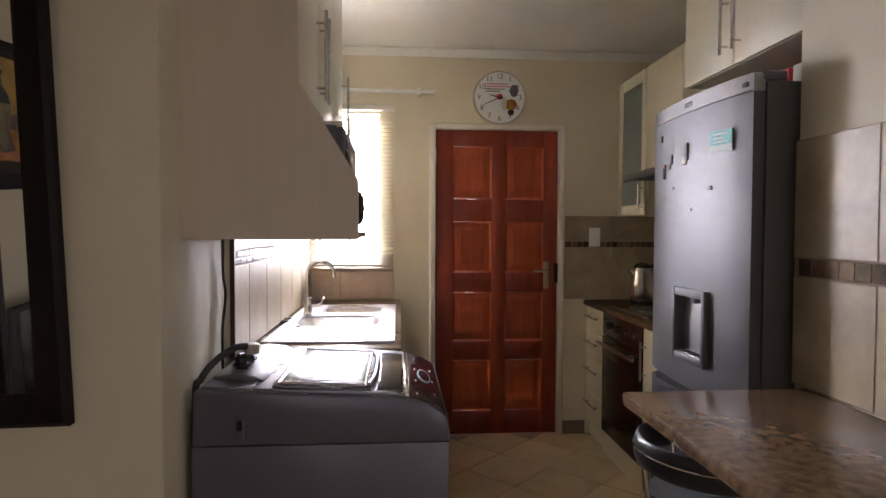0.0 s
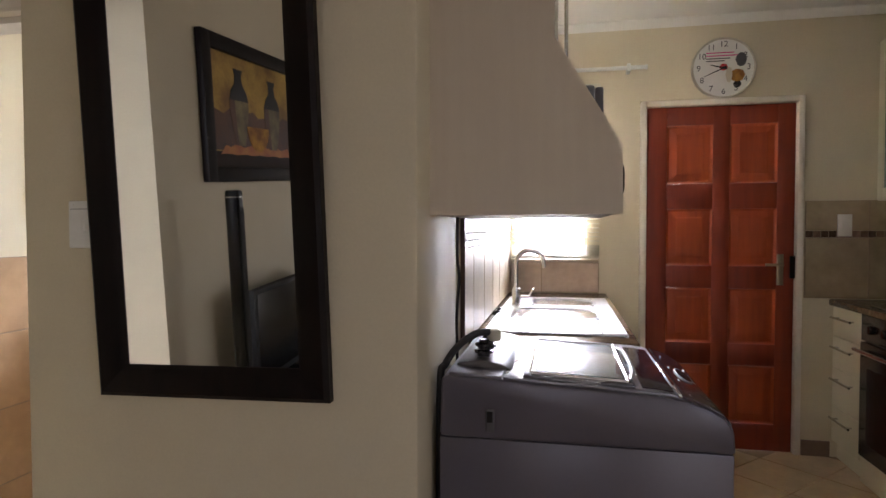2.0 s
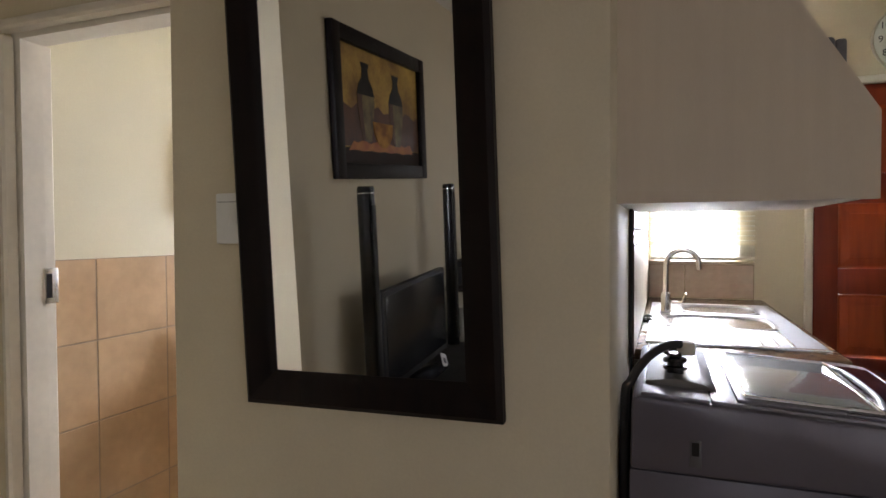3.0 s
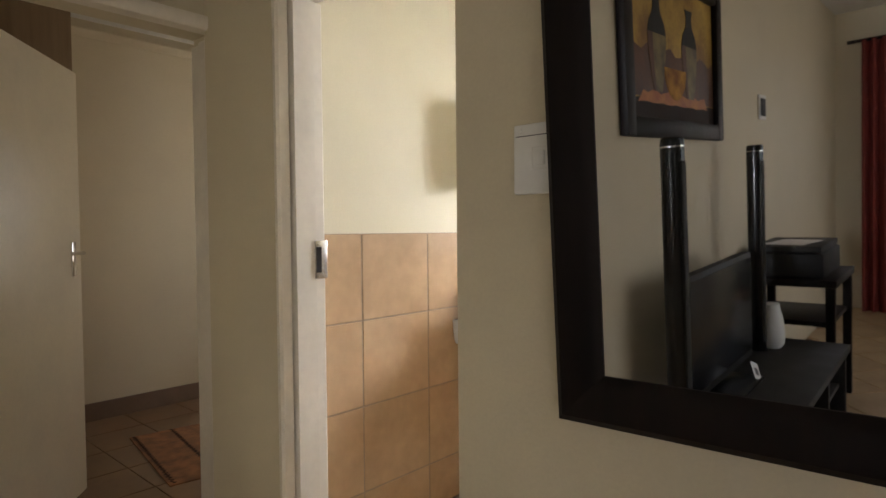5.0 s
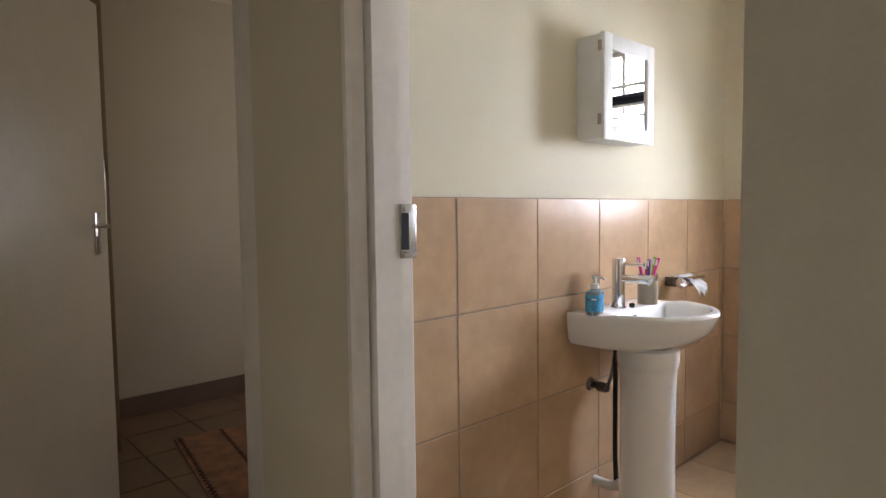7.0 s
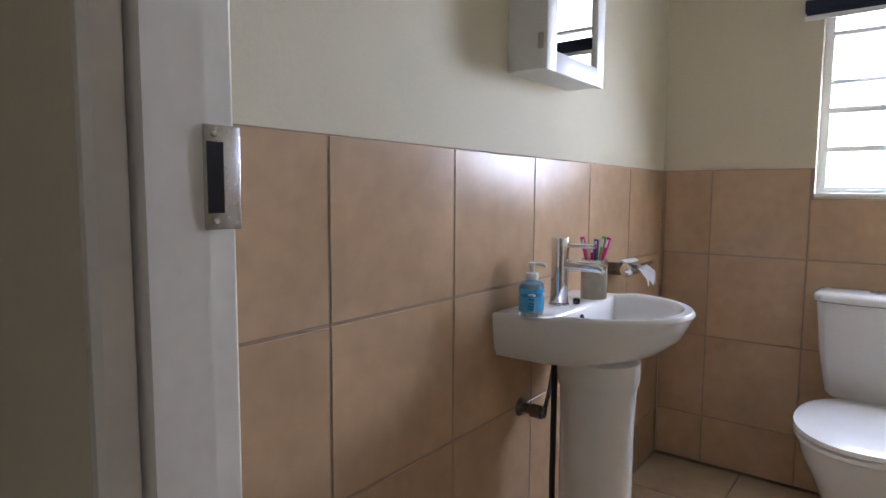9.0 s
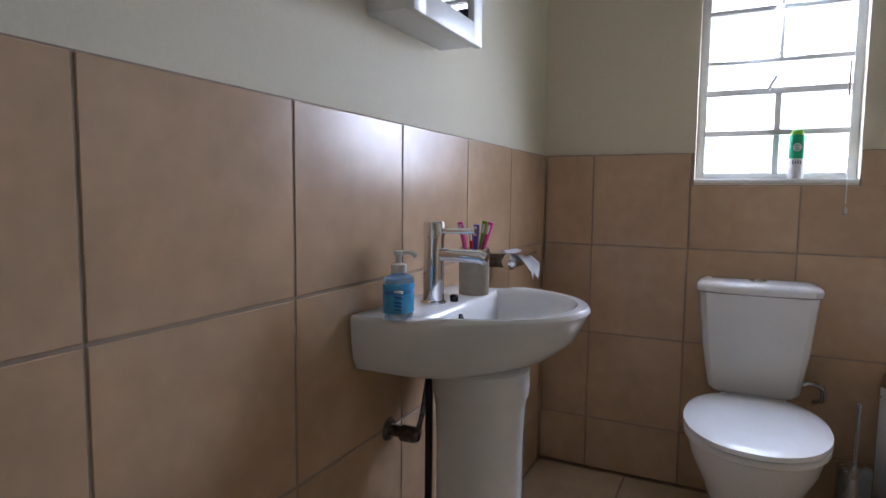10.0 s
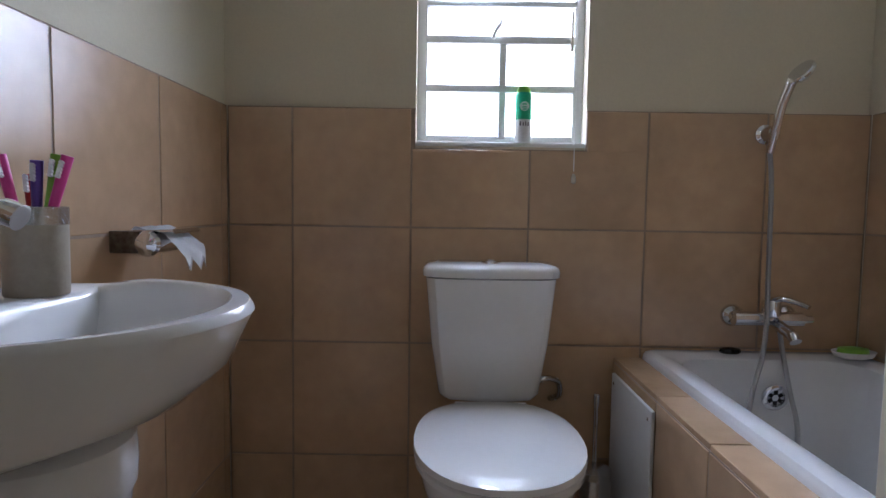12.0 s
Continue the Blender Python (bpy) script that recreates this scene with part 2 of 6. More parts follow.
def prism(outline, axis, lo, hi, bevel=0.0):
    """A flat outline of (u, v) pushed from lo to hi along axis: x takes (y, z), y takes (x, z), z takes (x, y)."""
    bm = bmesh.new()
    place = {"x": lambda u, v, w: (w, u, v), "y": lambda u, v, w: (u, w, v), "z": lambda u, v, w: (u, v, w)}[axis]
    a = [bm.verts.new(place(u, v, lo)) for u, v in outline]
    b = [bm.verts.new(place(u, v, hi)) for u, v in outline]
    bm.faces.new(a)
    bm.faces.new(b)
    for i in range(len(a)):
        j = (i + 1) % len(a)
        bm.faces.new((a[i], a[j], b[j], b[i]))
    bmesh.ops.recalc_face_normals(bm, faces=bm.faces)
    if bevel:
        bmesh.ops.bevel(bm, geom=list(bm.edges), offset=bevel, segments=2, affect="EDGES", profile=0.5)
    return bm


def loft(rings, cap0=True, cap1=True):
    bm = bmesh.new()
    vs = [[bm.verts.new(p) for p in r] for r in rings]
    n = len(vs[0])
    for a, b in zip(vs, vs[1:]):
        for i in range(n):
            bm.faces.new((a[i], a[(i + 1) % n], b[(i + 1) % n], b[i]))
    if cap0:
        bm.faces.new(vs[0][::-1])
    if cap1:
        bm.faces.new(vs[-1])
    bmesh.ops.recalc_face_normals(bm, faces=bm.faces)
    return bm


def finish(bm, angle=38):
    bm.normal_update()
    for e in bm.edges:
        e.smooth = len(e.link_faces) == 2 and e.calc_face_angle(0) < radians(angle)
    for f in bm.faces:
        f.smooth = True


def base_of(ob):
    while ob.parent:
        ob = ob.parent
    return ob.location


def part(name, bm, material, parent, label="", angle=38):
    """Links a bmesh, built at its place in the world, as one mesh under a thing or a part."""
    bmesh.ops.translate(bm, verts=bm.verts, vec=-base_of(parent))
    finish(bm, angle)
    me = bpy.data.meshes.new(name)
    bm.to_mesh(me)
    bm.free()
    me.materials.append(material)
    ob = new(name, me)
    ob.parent = parent
    return tagged(ob, label)


def placed(bm, m):
    """A bmesh moved to the pose m in the world."""
    bmesh.ops.transform(bm, matrix=m, verts=bm.verts)
    return bm


def thing(name, label, category, at, group="", kind=""):
    ob = new(name)
    ob.location = at
    ob.empty_display_size = 0.05
    return tagged(ob, label, category, group, kind)


def solid(name, bm, material, label="", category="", group="", kind="", at=(0, 0, 0)):
    """A thing that is one mesh."""
    bmesh.ops.translate(bm, verts=bm.verts, vec=-Vector(at))
    finish(bm)
    me = bpy.data.meshes.new(name)
    bm.to_mesh(me)
    bm.free()
    me.materials.append(material)
    ob = new(name, me)
    ob.location = at
    return tagged(ob, label, category, group, kind)


def structure(name, boxes, material, label=""):
    bm = bmesh.new()
    for b in boxes:
        box(bm, *b)
    return solid(name, bm, material, label, kind="structure")


def glyphs(text, size, m, depth=0.001):
    """Letters of the built-in font as a bmesh, placed by the matrix m."""
    cu = bpy.data.curves.new("lettering", "FONT")
    cu.body, cu.size, cu.align_x, cu.align_y, cu.extrude = text, size, "CENTER", "CENTER", depth
    tmp = bpy.data.objects.new("lettering", cu)
    me = bpy.data.meshes.new_from_object(tmp)
    bm = bmesh.new()
    bm.from_mesh(me)
    bpy.data.objects.remove(tmp)
    bpy.data.meshes.remove(me)
    bpy.data.curves.remove(cu)
    bmesh.ops.transform(bm, matrix=m, verts=bm.verts)
    return bm


def bar_handle(parent, x0, y0, z0, x1, y1, z1, out, r=0.006, name="handle"):
    """A bar handle between two points, on two posts that stand off its door by the vector out."""
    a, b, o = Vector((x0, y0, z0)), Vector((x1, y1, z1)), Vector(out)
    bm = tube([a + o, b + o], r, 12)
    for f in (0.14, 0.86):
        p = a.lerp(b, f)
        tube([p, p + o], r * 0.75, 8, bm)
    return part(name, bm, STEEL, parent, "brushed steel bar handle")


# ---- the shell ----
NORTH, TOP = 4.592, 2.54
structure("wall_north", [(-6.0, -5.4, NORTH, 4.83, 0, TOP), (-5.4, -4.2, NORTH, 4.83, 0, 0.9), (-5.4, -4.2, NORTH, 4.83, 2.1, TOP), (-4.2, -2.765, NORTH, 4.83, 0, TOP), (-2.765, -2.29, NORTH, 4.83, 0, 1.095), (-2.765, -2.29, NORTH, 4.83, 2.02, TOP),
                         (-2.29, -1.19, NORTH, 4.83, 0, TOP), (-1.19, -0.775, NORTH, 4.83, 0, 1.12), (-1.19, -0.775, NORTH, 4.83, 2.12, TOP),
                         (-0.775, -0.45, NORTH, 4.83, 0, TOP), (-0.45, 0.45, NORTH, 4.83, 2.07, TOP), (0.45, 1.4, NORTH, 4.83, 0, TOP)], PAINT, "cream painted outer wall")
structure("wall_bathroom_west", [(-3.52, -3.30, 2.512, NORTH, 0, TOP)], PAINT_BATH, "cream painted bathroom wall above the tiles")
solid("wall_mirror", prism([(-2.325, 2.512), (-2.325, 2.211), (-2.321, 2.200), (-2.310, 2.195), (-1.250, 2.195), (-1.239, 2.200), (-1.235, 2.211), (-1.235, 2.545), (-1.505, 2.545), (-1.505, 2.512)], "z", 0, TOP),
      PAINT, "cream painted wall that carries the mirror", kind="structure")
structure("wall_bathroom_south", [(-3.69, -3.20, 2.37, 2.512, 0, TOP), (-3.20, -2.315, 2.37, 2.512, 1.965, TOP)], PAINT, "cream painted wall round the bathroom door")
structure("wall_kitchen_west", [(-1.505, -1.235, 2.545, NORTH, 0, TOP)], PAINT, "cream painted kitchen wall")
structure("wall_hall_west", [(-3.86, -3.69, 0.1, 1.60, 0, TOP), (-3.86, -3.69, 1.60, 2.41, 1.95, TOP), (-3.86, -3.69, 2.41, NORTH, 0, TOP)], PAINT, "cream painted wall round the bedroom door")
structure("wall_hall_south", [(-3.69, -2.68, 1.17, 1.345, 0, TOP)], PAINT, "cream painted hall wall")
structure("wall_living_west", [(-2.68, -2.50, -3.2, 1.345, 0, TOP)], PAINT, "cream painted wall that carries the painting")
structure("wall_living_south", [(-2.68, -1.9, -3.4, -3.2, 0, TOP), (-1.9, -0.3, -3.4, -3.2, 0, 0.9), (-1.9, -0.3, -3.4, -3.2, 2.1, TOP), (-0.3, 0.8, -3.4, -3.2, 0, TOP)], PAINT, "cream painted living room wall")
structure("wall_east", [(0.56, 0.80, -3.2, -1.5, 0, TOP), (0.56, 0.80, -1.5, 0.9, 0, 0.1), (0.56, 0.80, -1.5, 0.9, 2.1, TOP), (0.56, 0.80, 0.9, 2.41, 0, TOP), (0.80, 1.4, 2.20, 2.41, 0, TOP), (1.18, 1.4, 2.41, NORTH, 0, TOP)], PAINT, "cream painted wall beside the fridge")
structure("wall_bedroom_west", [(-5.95, -5.75, -0.1, NORTH, 0, TOP)], PAINT, "cream painted bedroom wall")
structure("wall_bedroom_south", [(-5.75, -3.69, -0.1, 0.1, 0, TOP)], PAINT, "cream painted bedroom wall")
structure("ceiling", [(-6.0, 1.4, -3.4, 4.83, TOP, TOP + 0.12)], CEIL, "white painted ceiling")
structure("floor", [(-6.0, 1.4, -3.4, 4.83, -0.12, -0.006)], GROUT, "taupe grout bed under the floor tiles")
g = bmesh.new()
bmesh.ops.create_grid(g, x_segments=4, y_segments=4, size=400)
bmesh.ops.translate(g, verts=g.verts, vec=(0, 0, -0.2))
solid("ground", g, SOIL, "dry brown ground outside the house", kind="structure")

haze = bpy.data.materials.new("bright_hazy_sky")
haze.use_nodes = True
hb = haze.node_tree.nodes["Principled BSDF"]
hb.inputs["Base Color"].default_value = (0.8, 0.8, 0.8, 1)
hb.inputs["Emission Color"].default_value = (0.93, 0.96, 1.0, 1)
hb.inputs["Emission Strength"].default_value = 8.0
structure("backdrop", [(-3.45, 0.0, 5.75, 5.80, 0.3, 3.9)], haze, "bright hazy sky outside the north windows")

# coved cornice round the kitchen and the bedroom
cove = [(0, 0), (0.045, 0), (0.042, -0.010), (0.028, -0.018), (0.018, -0.030), (0.011, -0.045), (0, -0.045)]
solid("cornice_1", prism([(NORTH - a, TOP + b) for a, b in cove], "x", -1.235, 1.18), CEIL, "white coved cornice", kind="structure")
solid("cornice_2", prism([(-5.75 + a, TOP - 0.06 + b) for a, b in cove], "y", 0.1, NORTH), PAINT, "cream coved cornice", kind="structure")
structure("baseboard_1", [(-5.75, -5.738, 0.1, NORTH, 0, 0.116)], SKIRT, "brown tile skirting")
structure("baseboard_2", [(0.452, 0.60, NORTH - 0.012, NORTH, 0, 0.09), (-0.62, -0.452, NORTH - 0.012, NORTH, 0, 0.09)], SKIRT, "brown tile skirting")


# ---- doors ----
def kitchen_door():
    d = tagged(thing("door_1", "closed red stained eight-panel timber back door in a cream frame", "door", (0, 4.61, 0)), kind="structure")
    y0, y1 = 4.612, 4.652
    bm = bmesh.new()
    cols = ((-0.292, -0.036), (0.058, 0.314))
    rows = ((0.16, 0.50), (0.63, 0.955), (1.09, 1.425), (1.577, 1.92))
    xs = [-0.409, cols[0][0], cols[0][1], cols[1][0], cols[1][1], 0.409]
    zs = [0.0015] + [v for r in rows for v in r] + [2.03]
    for a, b in ((0, 1), (2, 3), (4, 5)):
        box(bm, xs[a], xs[b], y0, y1, zs[0], zs[-1], 0.004, 2)
    for k in range(0, 10, 2):
        for a, b in ((1, 2), (3, 4)):
            box(bm, xs[a] - 0.004, xs[b] + 0.004, y0 + 0.0015, y1, zs[k], zs[k + 1], 0.004, 2)
    leaf = part("door_leaf", bm, RED_WOOD, d)
    for c in cols:
        for r in rows:
            p = bmesh.new()
            ring = lambda e, y: [(c[0] + e, y, r[0] + e), (c[1] - e, y, r[0] + e), (c[1] - e, y, r[1] - e), (c[0] + e, y, r[1] - e)]
            rings = [ring(0.0, y0 + 0.004), ring(0.008, y0 + 0.010), ring(0.014, y0 + 0.012), ring(0.05, y0 + 0.008), ring(0.054, y0 + 0.0065)]
            part("door_panel", loft(rings, False, True), RED_PANEL, leaf, angle=8)
    fr = bmesh.new()
    for x in (-0.445, 0.411):
        box(fr, x, x + 0.034, 4.575, 4.70, 0, 2.066, 0.006)
    box(fr, -0.445, 0.445, 4.5765, 4.70, 2.032, 2.066, 0.006)
    part("door_frame", fr, FRAME, d, "cream enamel frame")
    pl = part("lock_plate", B(0.316, 0.352, 4.603, 4.612, 0.98, 1.16, 0.003), BRASS, d, "brushed brass lever plate")
    part("lever", tube(smooth_line([(0.334, 4.606, 1.10), (0.334, 4.565, 1.10), (0.32, 4.556, 1.10), (0.24, 4.556, 1.10)], 5), 0.008), BRASS, pl)
    part("lock_case", B(0.385, 0.416, 4.598, 4.612, 1.02, 1.15, 0.004), DARK_WOOD, d, "dark surface lock case")
    for z in (0.25, 1.80):
        part("hinge", lathe([(0.007, 0), (0.007, 0.10)], (-0.411, 4.606, z), 10), BRASS, d)


kitchen_door()


def bathroom_door():
    d = tagged(thing("door_2", "cream bathroom door opened wide into the room in a pressed steel frame", "door", (-3.16, 2.40, 0)), kind="structure")
    prof = [(-3.215, 2.372), (-3.212, 2.352), (-3.200, 2.344), (-3.186, 2.344), (-3.178, 2.352), (-3.175, 2.384), (-3.190, 2.386), (-3.190, 2.392), (-3.160, 2.395), (-3.158, 2.468), (-3.170, 2.470), (-3.170, 2.508), (-3.176, 2.514), (-3.215, 2.514)]
    left = prism(prof, "z", 0, 1.94)
    part("jamb", left, FRAME, d)
    part("jamb", prism([(-2.36 + (-3.16 - x), y) for x, y in prof], "z", 0, 1.94), FRAME, d)
    head = prism([(y, 1.938 + (-3.16 - x)) for x, y in prof], "x", -3.215, -2.327)
    part("head", head, FRAME, d)
    k = part("strike_plate", B(-3.160, -3.1545, 2.462, 2.510, 1.042, 1.166, bevel=0.002), STEEL, d, "worn galvanised strike plate")
    part("slot", B(-3.157, -3.1535, 2.465, 2.486, 1.062, 1.146), DARK_WOOD, k)
    for z in (1.052, 1.156):
        part("screw", placed(lathe([(0.005, 0), (0.003, 0.002)], (0, 0, 0), 10), pose(-3.1535, 2.475, z, 0, 90, 0)), STEEL, k)
    leaf = part("door_leaf", B(-2.407, -2.367, 2.515, 3.268, 0.01, 1.94, 0.002), GLOSS, d)
    part("lock_edge", B(-2.400, -2.374, 3.266, 3.271, 0.72, 0.95, 0.001), GLOSS, leaf)
    part("lever", tube(smooth_line([(-2.367, 3.21, 1.03), (-2.325, 3.21, 1.03), (-2.318, 3.19, 1.03), (-2.318, 3.10, 1.03)], 4), 0.008), CHROME, leaf)


bathroom_door()


def bedroom_door():
    d = tagged(thing("door_3", "half-open plain cream bedroom door in a pressed steel frame", "door", (-3.78, 2.0, 0)), kind="structure")
    prof = [(-3.70, 2.425), (-3.665, 2.425), (-3.660, 2.41), (-3.664, 2.385), (-3.672, 2.376), (-3.70, 2.372), (-3.706, 2.394), (-3.711, 2.394), (-3.713, 2.384), (-3.78, 2.388), (-3.782, 2.400), (-3.865, 2.402), (-3.87, 2.425)]
    part("jamb", prism(prof, "z", 0, 1.92), FRAME, d)
    part("jamb", prism([(x, 4.01 - y) for x, y in prof], "z", 0, 1.92), FRAME, d)
    part("head", prism([(x, y - 2.372 + 1.935) for x, y in prof], "y", 1.585, 2.425), FRAME, d)
    hinge, tip = Vector((-3.90, 1.620, 0)), Vector((-4.648, 2.207, 0))
    u = (tip - hinge).normalized()
    n = Vector((u.y, -u.x, 0))
    def across(a, b, lo, hi, z0, z1, bev=0.002):
        bm = B(a, b, lo, hi, z0, z1, bevel=bev)
        m = Matrix(((u.x, n.x, 0, hinge.x), (u.y, n.y, 0, hinge.y), (0, 0, 1, 0), (0, 0, 0, 1)))
        bmesh.ops.transform(bm, matrix=m, verts=bm.verts)
        bmesh.ops.recalc_face_normals(bm, faces=bm.faces)
        return bm
    L = (tip - hinge).length
    leaf = part("door_leaf", across(0, L, -0.02, 0.02, 0.01, 1.93), GLOSS, d)
    side = 1 if n.dot(Vector((-1.7, 1.4, 0)) - hinge) > 0 else -1
    pl = part("lever_plate", across(L - 0.100, L - 0.058, *sorted((side * 0.02, side * 0.026)), 1.005, 1.160, 0.002), CHROME, leaf, "chrome lever plate")
    m = Matrix(((u.x, n.x, 0, hinge.x), (u.y, n.y, 0, hinge.y), (0, 0, 1, 0), (0, 0, 0, 1)))
    part("lever", tube([m @ Vector(p) for p in smooth_line([(L - 0.079, side * 0.022, 1.11), (L - 0.079, side * 0.06, 1.11), (L - 0.094, side * 0.068, 1.11), (L - 0.195, side * 0.066, 1.11)], 4)], 0.008), CHROME, pl)


bedroom_door()


# ---- windows ----
def bathroom_window():
    w = tagged(thing("window_1", "white steel bathroom window with frosted lower panes", "window", (-2.53, 4.66, 1.095)), kind="structure")
    y0, y1 = 4.645, 4.675
    fr = bmesh.new()
    for x in (-2.765, -2.318):
        box(fr, x, x + 0.028, y0, y1, 1.10, 2.02, 0.003)
    for z in (1.098, 1.995):
        box(fr, -2.765, -2.29, y0 + 0.001, y1, z, z + 0.024, 0.003)
    part("window_frame", fr, WHITE, w)
    for z, h in ((1.255, 0.020), (1.392, 0.022), (1.492, 0.016), (1.66, 0.016), (1.83, 0.016)):
        part("glazing_bar", B(-2.74, -2.315, y0 - 0.006, y1 - 0.004, z - h / 2, z + h / 2, bevel=0.003), WHITE, w)
    part("mullion", B(-2.531, -2.511, y0 - 0.003, y1 - 0.006, 1.115, 1.395, bevel=0.003), WHITE, w)
    part("mullion", B(-2.527, -2.513, y0 - 0.003, y1 - 0.006, 1.49, 2.0, bevel=0.003), WHITE, w)
    part("stay", tube(smooth_line([(-2.55, y0 - 0.01, 1.395), (-2.545, y0 - 0.03, 1.41), (-2.535, y0 - 0.035, 1.425), (-2.532, y0 - 0.02, 1.44)], 4), 0.006), WHITE, w, "worn painted window catch")
    part("latch", tube([(-2.327, y0 - 0.012, 1.36), (-2.327, y0 - 0.012, 1.47)], 0.004), BRASS, w)
    for x0, x1 in ((-2.738, -2.531), (-2.511, -2.318)):
        for z0, z1 in ((1.12, 1.246), (1.264, 1.382)):
            part("pane", B(x0, x1, 4.658, 4.662, z0, z1), FROST, w, "frosted pane").visible_shadow = False
        for z0, z1 in ((1.402, 1.485), (1.50, 1.652), (1.668, 1.822), (1.838, 1.995)):
            part("pane", B(x0, x1, 4.658, 4.662, z0, z1), CLEAR, w).visible_shadow = False
    part("window_sill", B(-2.765, -2.29, 4.5905, 4.645, 1.085, 1.0985, bevel=0.003), WHITE, w, "white tiled inner sill")


bathroom_window()


def kitchen_window():
    w = tagged(thing("window_2", "steel kitchen window behind half-raised cream venetian blind", "window", (-0.94, 4.74, 1.12)), kind="structure")
    fr = bmesh.new()
    for x in (-1.19, -0.801, -0.995):
        box(fr, x, x + 0.026, 4.73, 4.76, 1.12, 2.12, 0.003)
    for z in (1.121, 1.5, 2.095):
        box(fr, -1.19, -0.775, 4.731, 4.761, z, z + 0.024, 0.003)
    part("window_frame", fr, WHITE, w)
    for x0, x1 in ((-1.164, -0.995), (-0.969, -0.801)):
        for z0, z1 in ((1.145, 1.5), (1.524, 2.095)):
            part("pane", B(x0, x1, 4.743, 4.747, z0, z1), CLEAR, w).visible_shadow = False
    part("window_sill", B(-1.235, -0.685, 4.565, 4.73, 1.105, 1.124, bevel=0.004), CREAM_EDGE, w, "cream sill")


kitchen_window()


def living_window(name, x0, x1, y, label):
    w = tagged(thing(name, label, "window", ((x0 + x1) / 2, y, 0.9)), kind="structure")
    fr = bmesh.new()
    for k in range(4):
        x = x0 + (x1 - x0 - 0.03) * k / 3
        box(fr, x, x + 0.03, y - 0.015, y + 0.015, 0.9, 2.1, 0.003)
    for z in (0.9, 2.07):
        box(fr, x0, x1, y - 0.014, y + 0.016, z, z + 0.03, 0.003)
    part("window_frame", fr, WHITE, w)
    for k in range(3):
        a = x0 + 0.03 + (x1 - x0 - 0.03) * k / 3
        part("pane", B(a, a + (x1 - x0) / 3 - 0.04, y - 0.002, y + 0.002, 0.93, 2.07), CLEAR, w).visible_shadow = False


# Unseen door, added in the east wall as a way in for the light.
def glass_door():
    w = tagged(thing("window_5", "white framed sliding glass door, added out of view for light", "window", (0.70, -0.3, 0.1)), kind="structure")
    fr = bmesh.new()
    for y in (-1.5, -0.325, 0.86):
        box(fr, 0.68, 0.72, y, y + 0.04, 0.1, 2.1, 0.003)
    for z in (0.1, 2.06):
        box(fr, 0.681, 0.721, -1.5, 0.9, z, z + 0.04, 0.003)
    part("window_frame", fr, WHITE, w)
    for a, b in ((-1.46, -0.325), (-0.285, 0.86)):
        part("pane", B(0.698, 0.702, a, b, 0.14, 2.06), CLEAR, w).visible_shadow = False


glass_door()
living_window("window_3", -1.9, -0.3, -3.3, "white steel living room window")
# window_4 is unseen, assumed for the light on the bedroom door.
living_window("window_4", -5.4, -4.2, 4.72, "assumed white steel bedroom window, out of view")


# ---- bathroom ----
def dee(xb, c, depth, straight, half, z, n=44):
    """A D-shaped ring: flat back at xb, straight sides, round front towards +x."""
    half *= 0.965
    pts = [(xb, c + half - 2 * half * i / 6, z) for i in range(7)]
    pts += [(xb + straight * k / 2, c - half, z) for k in (1, 2)]
    for i in range(1, n):
        a = -math.pi / 2 + math.pi * i / n
        pts.append((xb + straight + (depth - straight) * math.cos(a), c + half * math.sin(a), z))
    pts += [(xb + straight * k / 2, c + half, z) for k in (2, 1)]
    return pts


PALE_BLUE.node_tree.nodes["Principled BSDF"].inputs["Transmission Weight"].default_value = 0.7


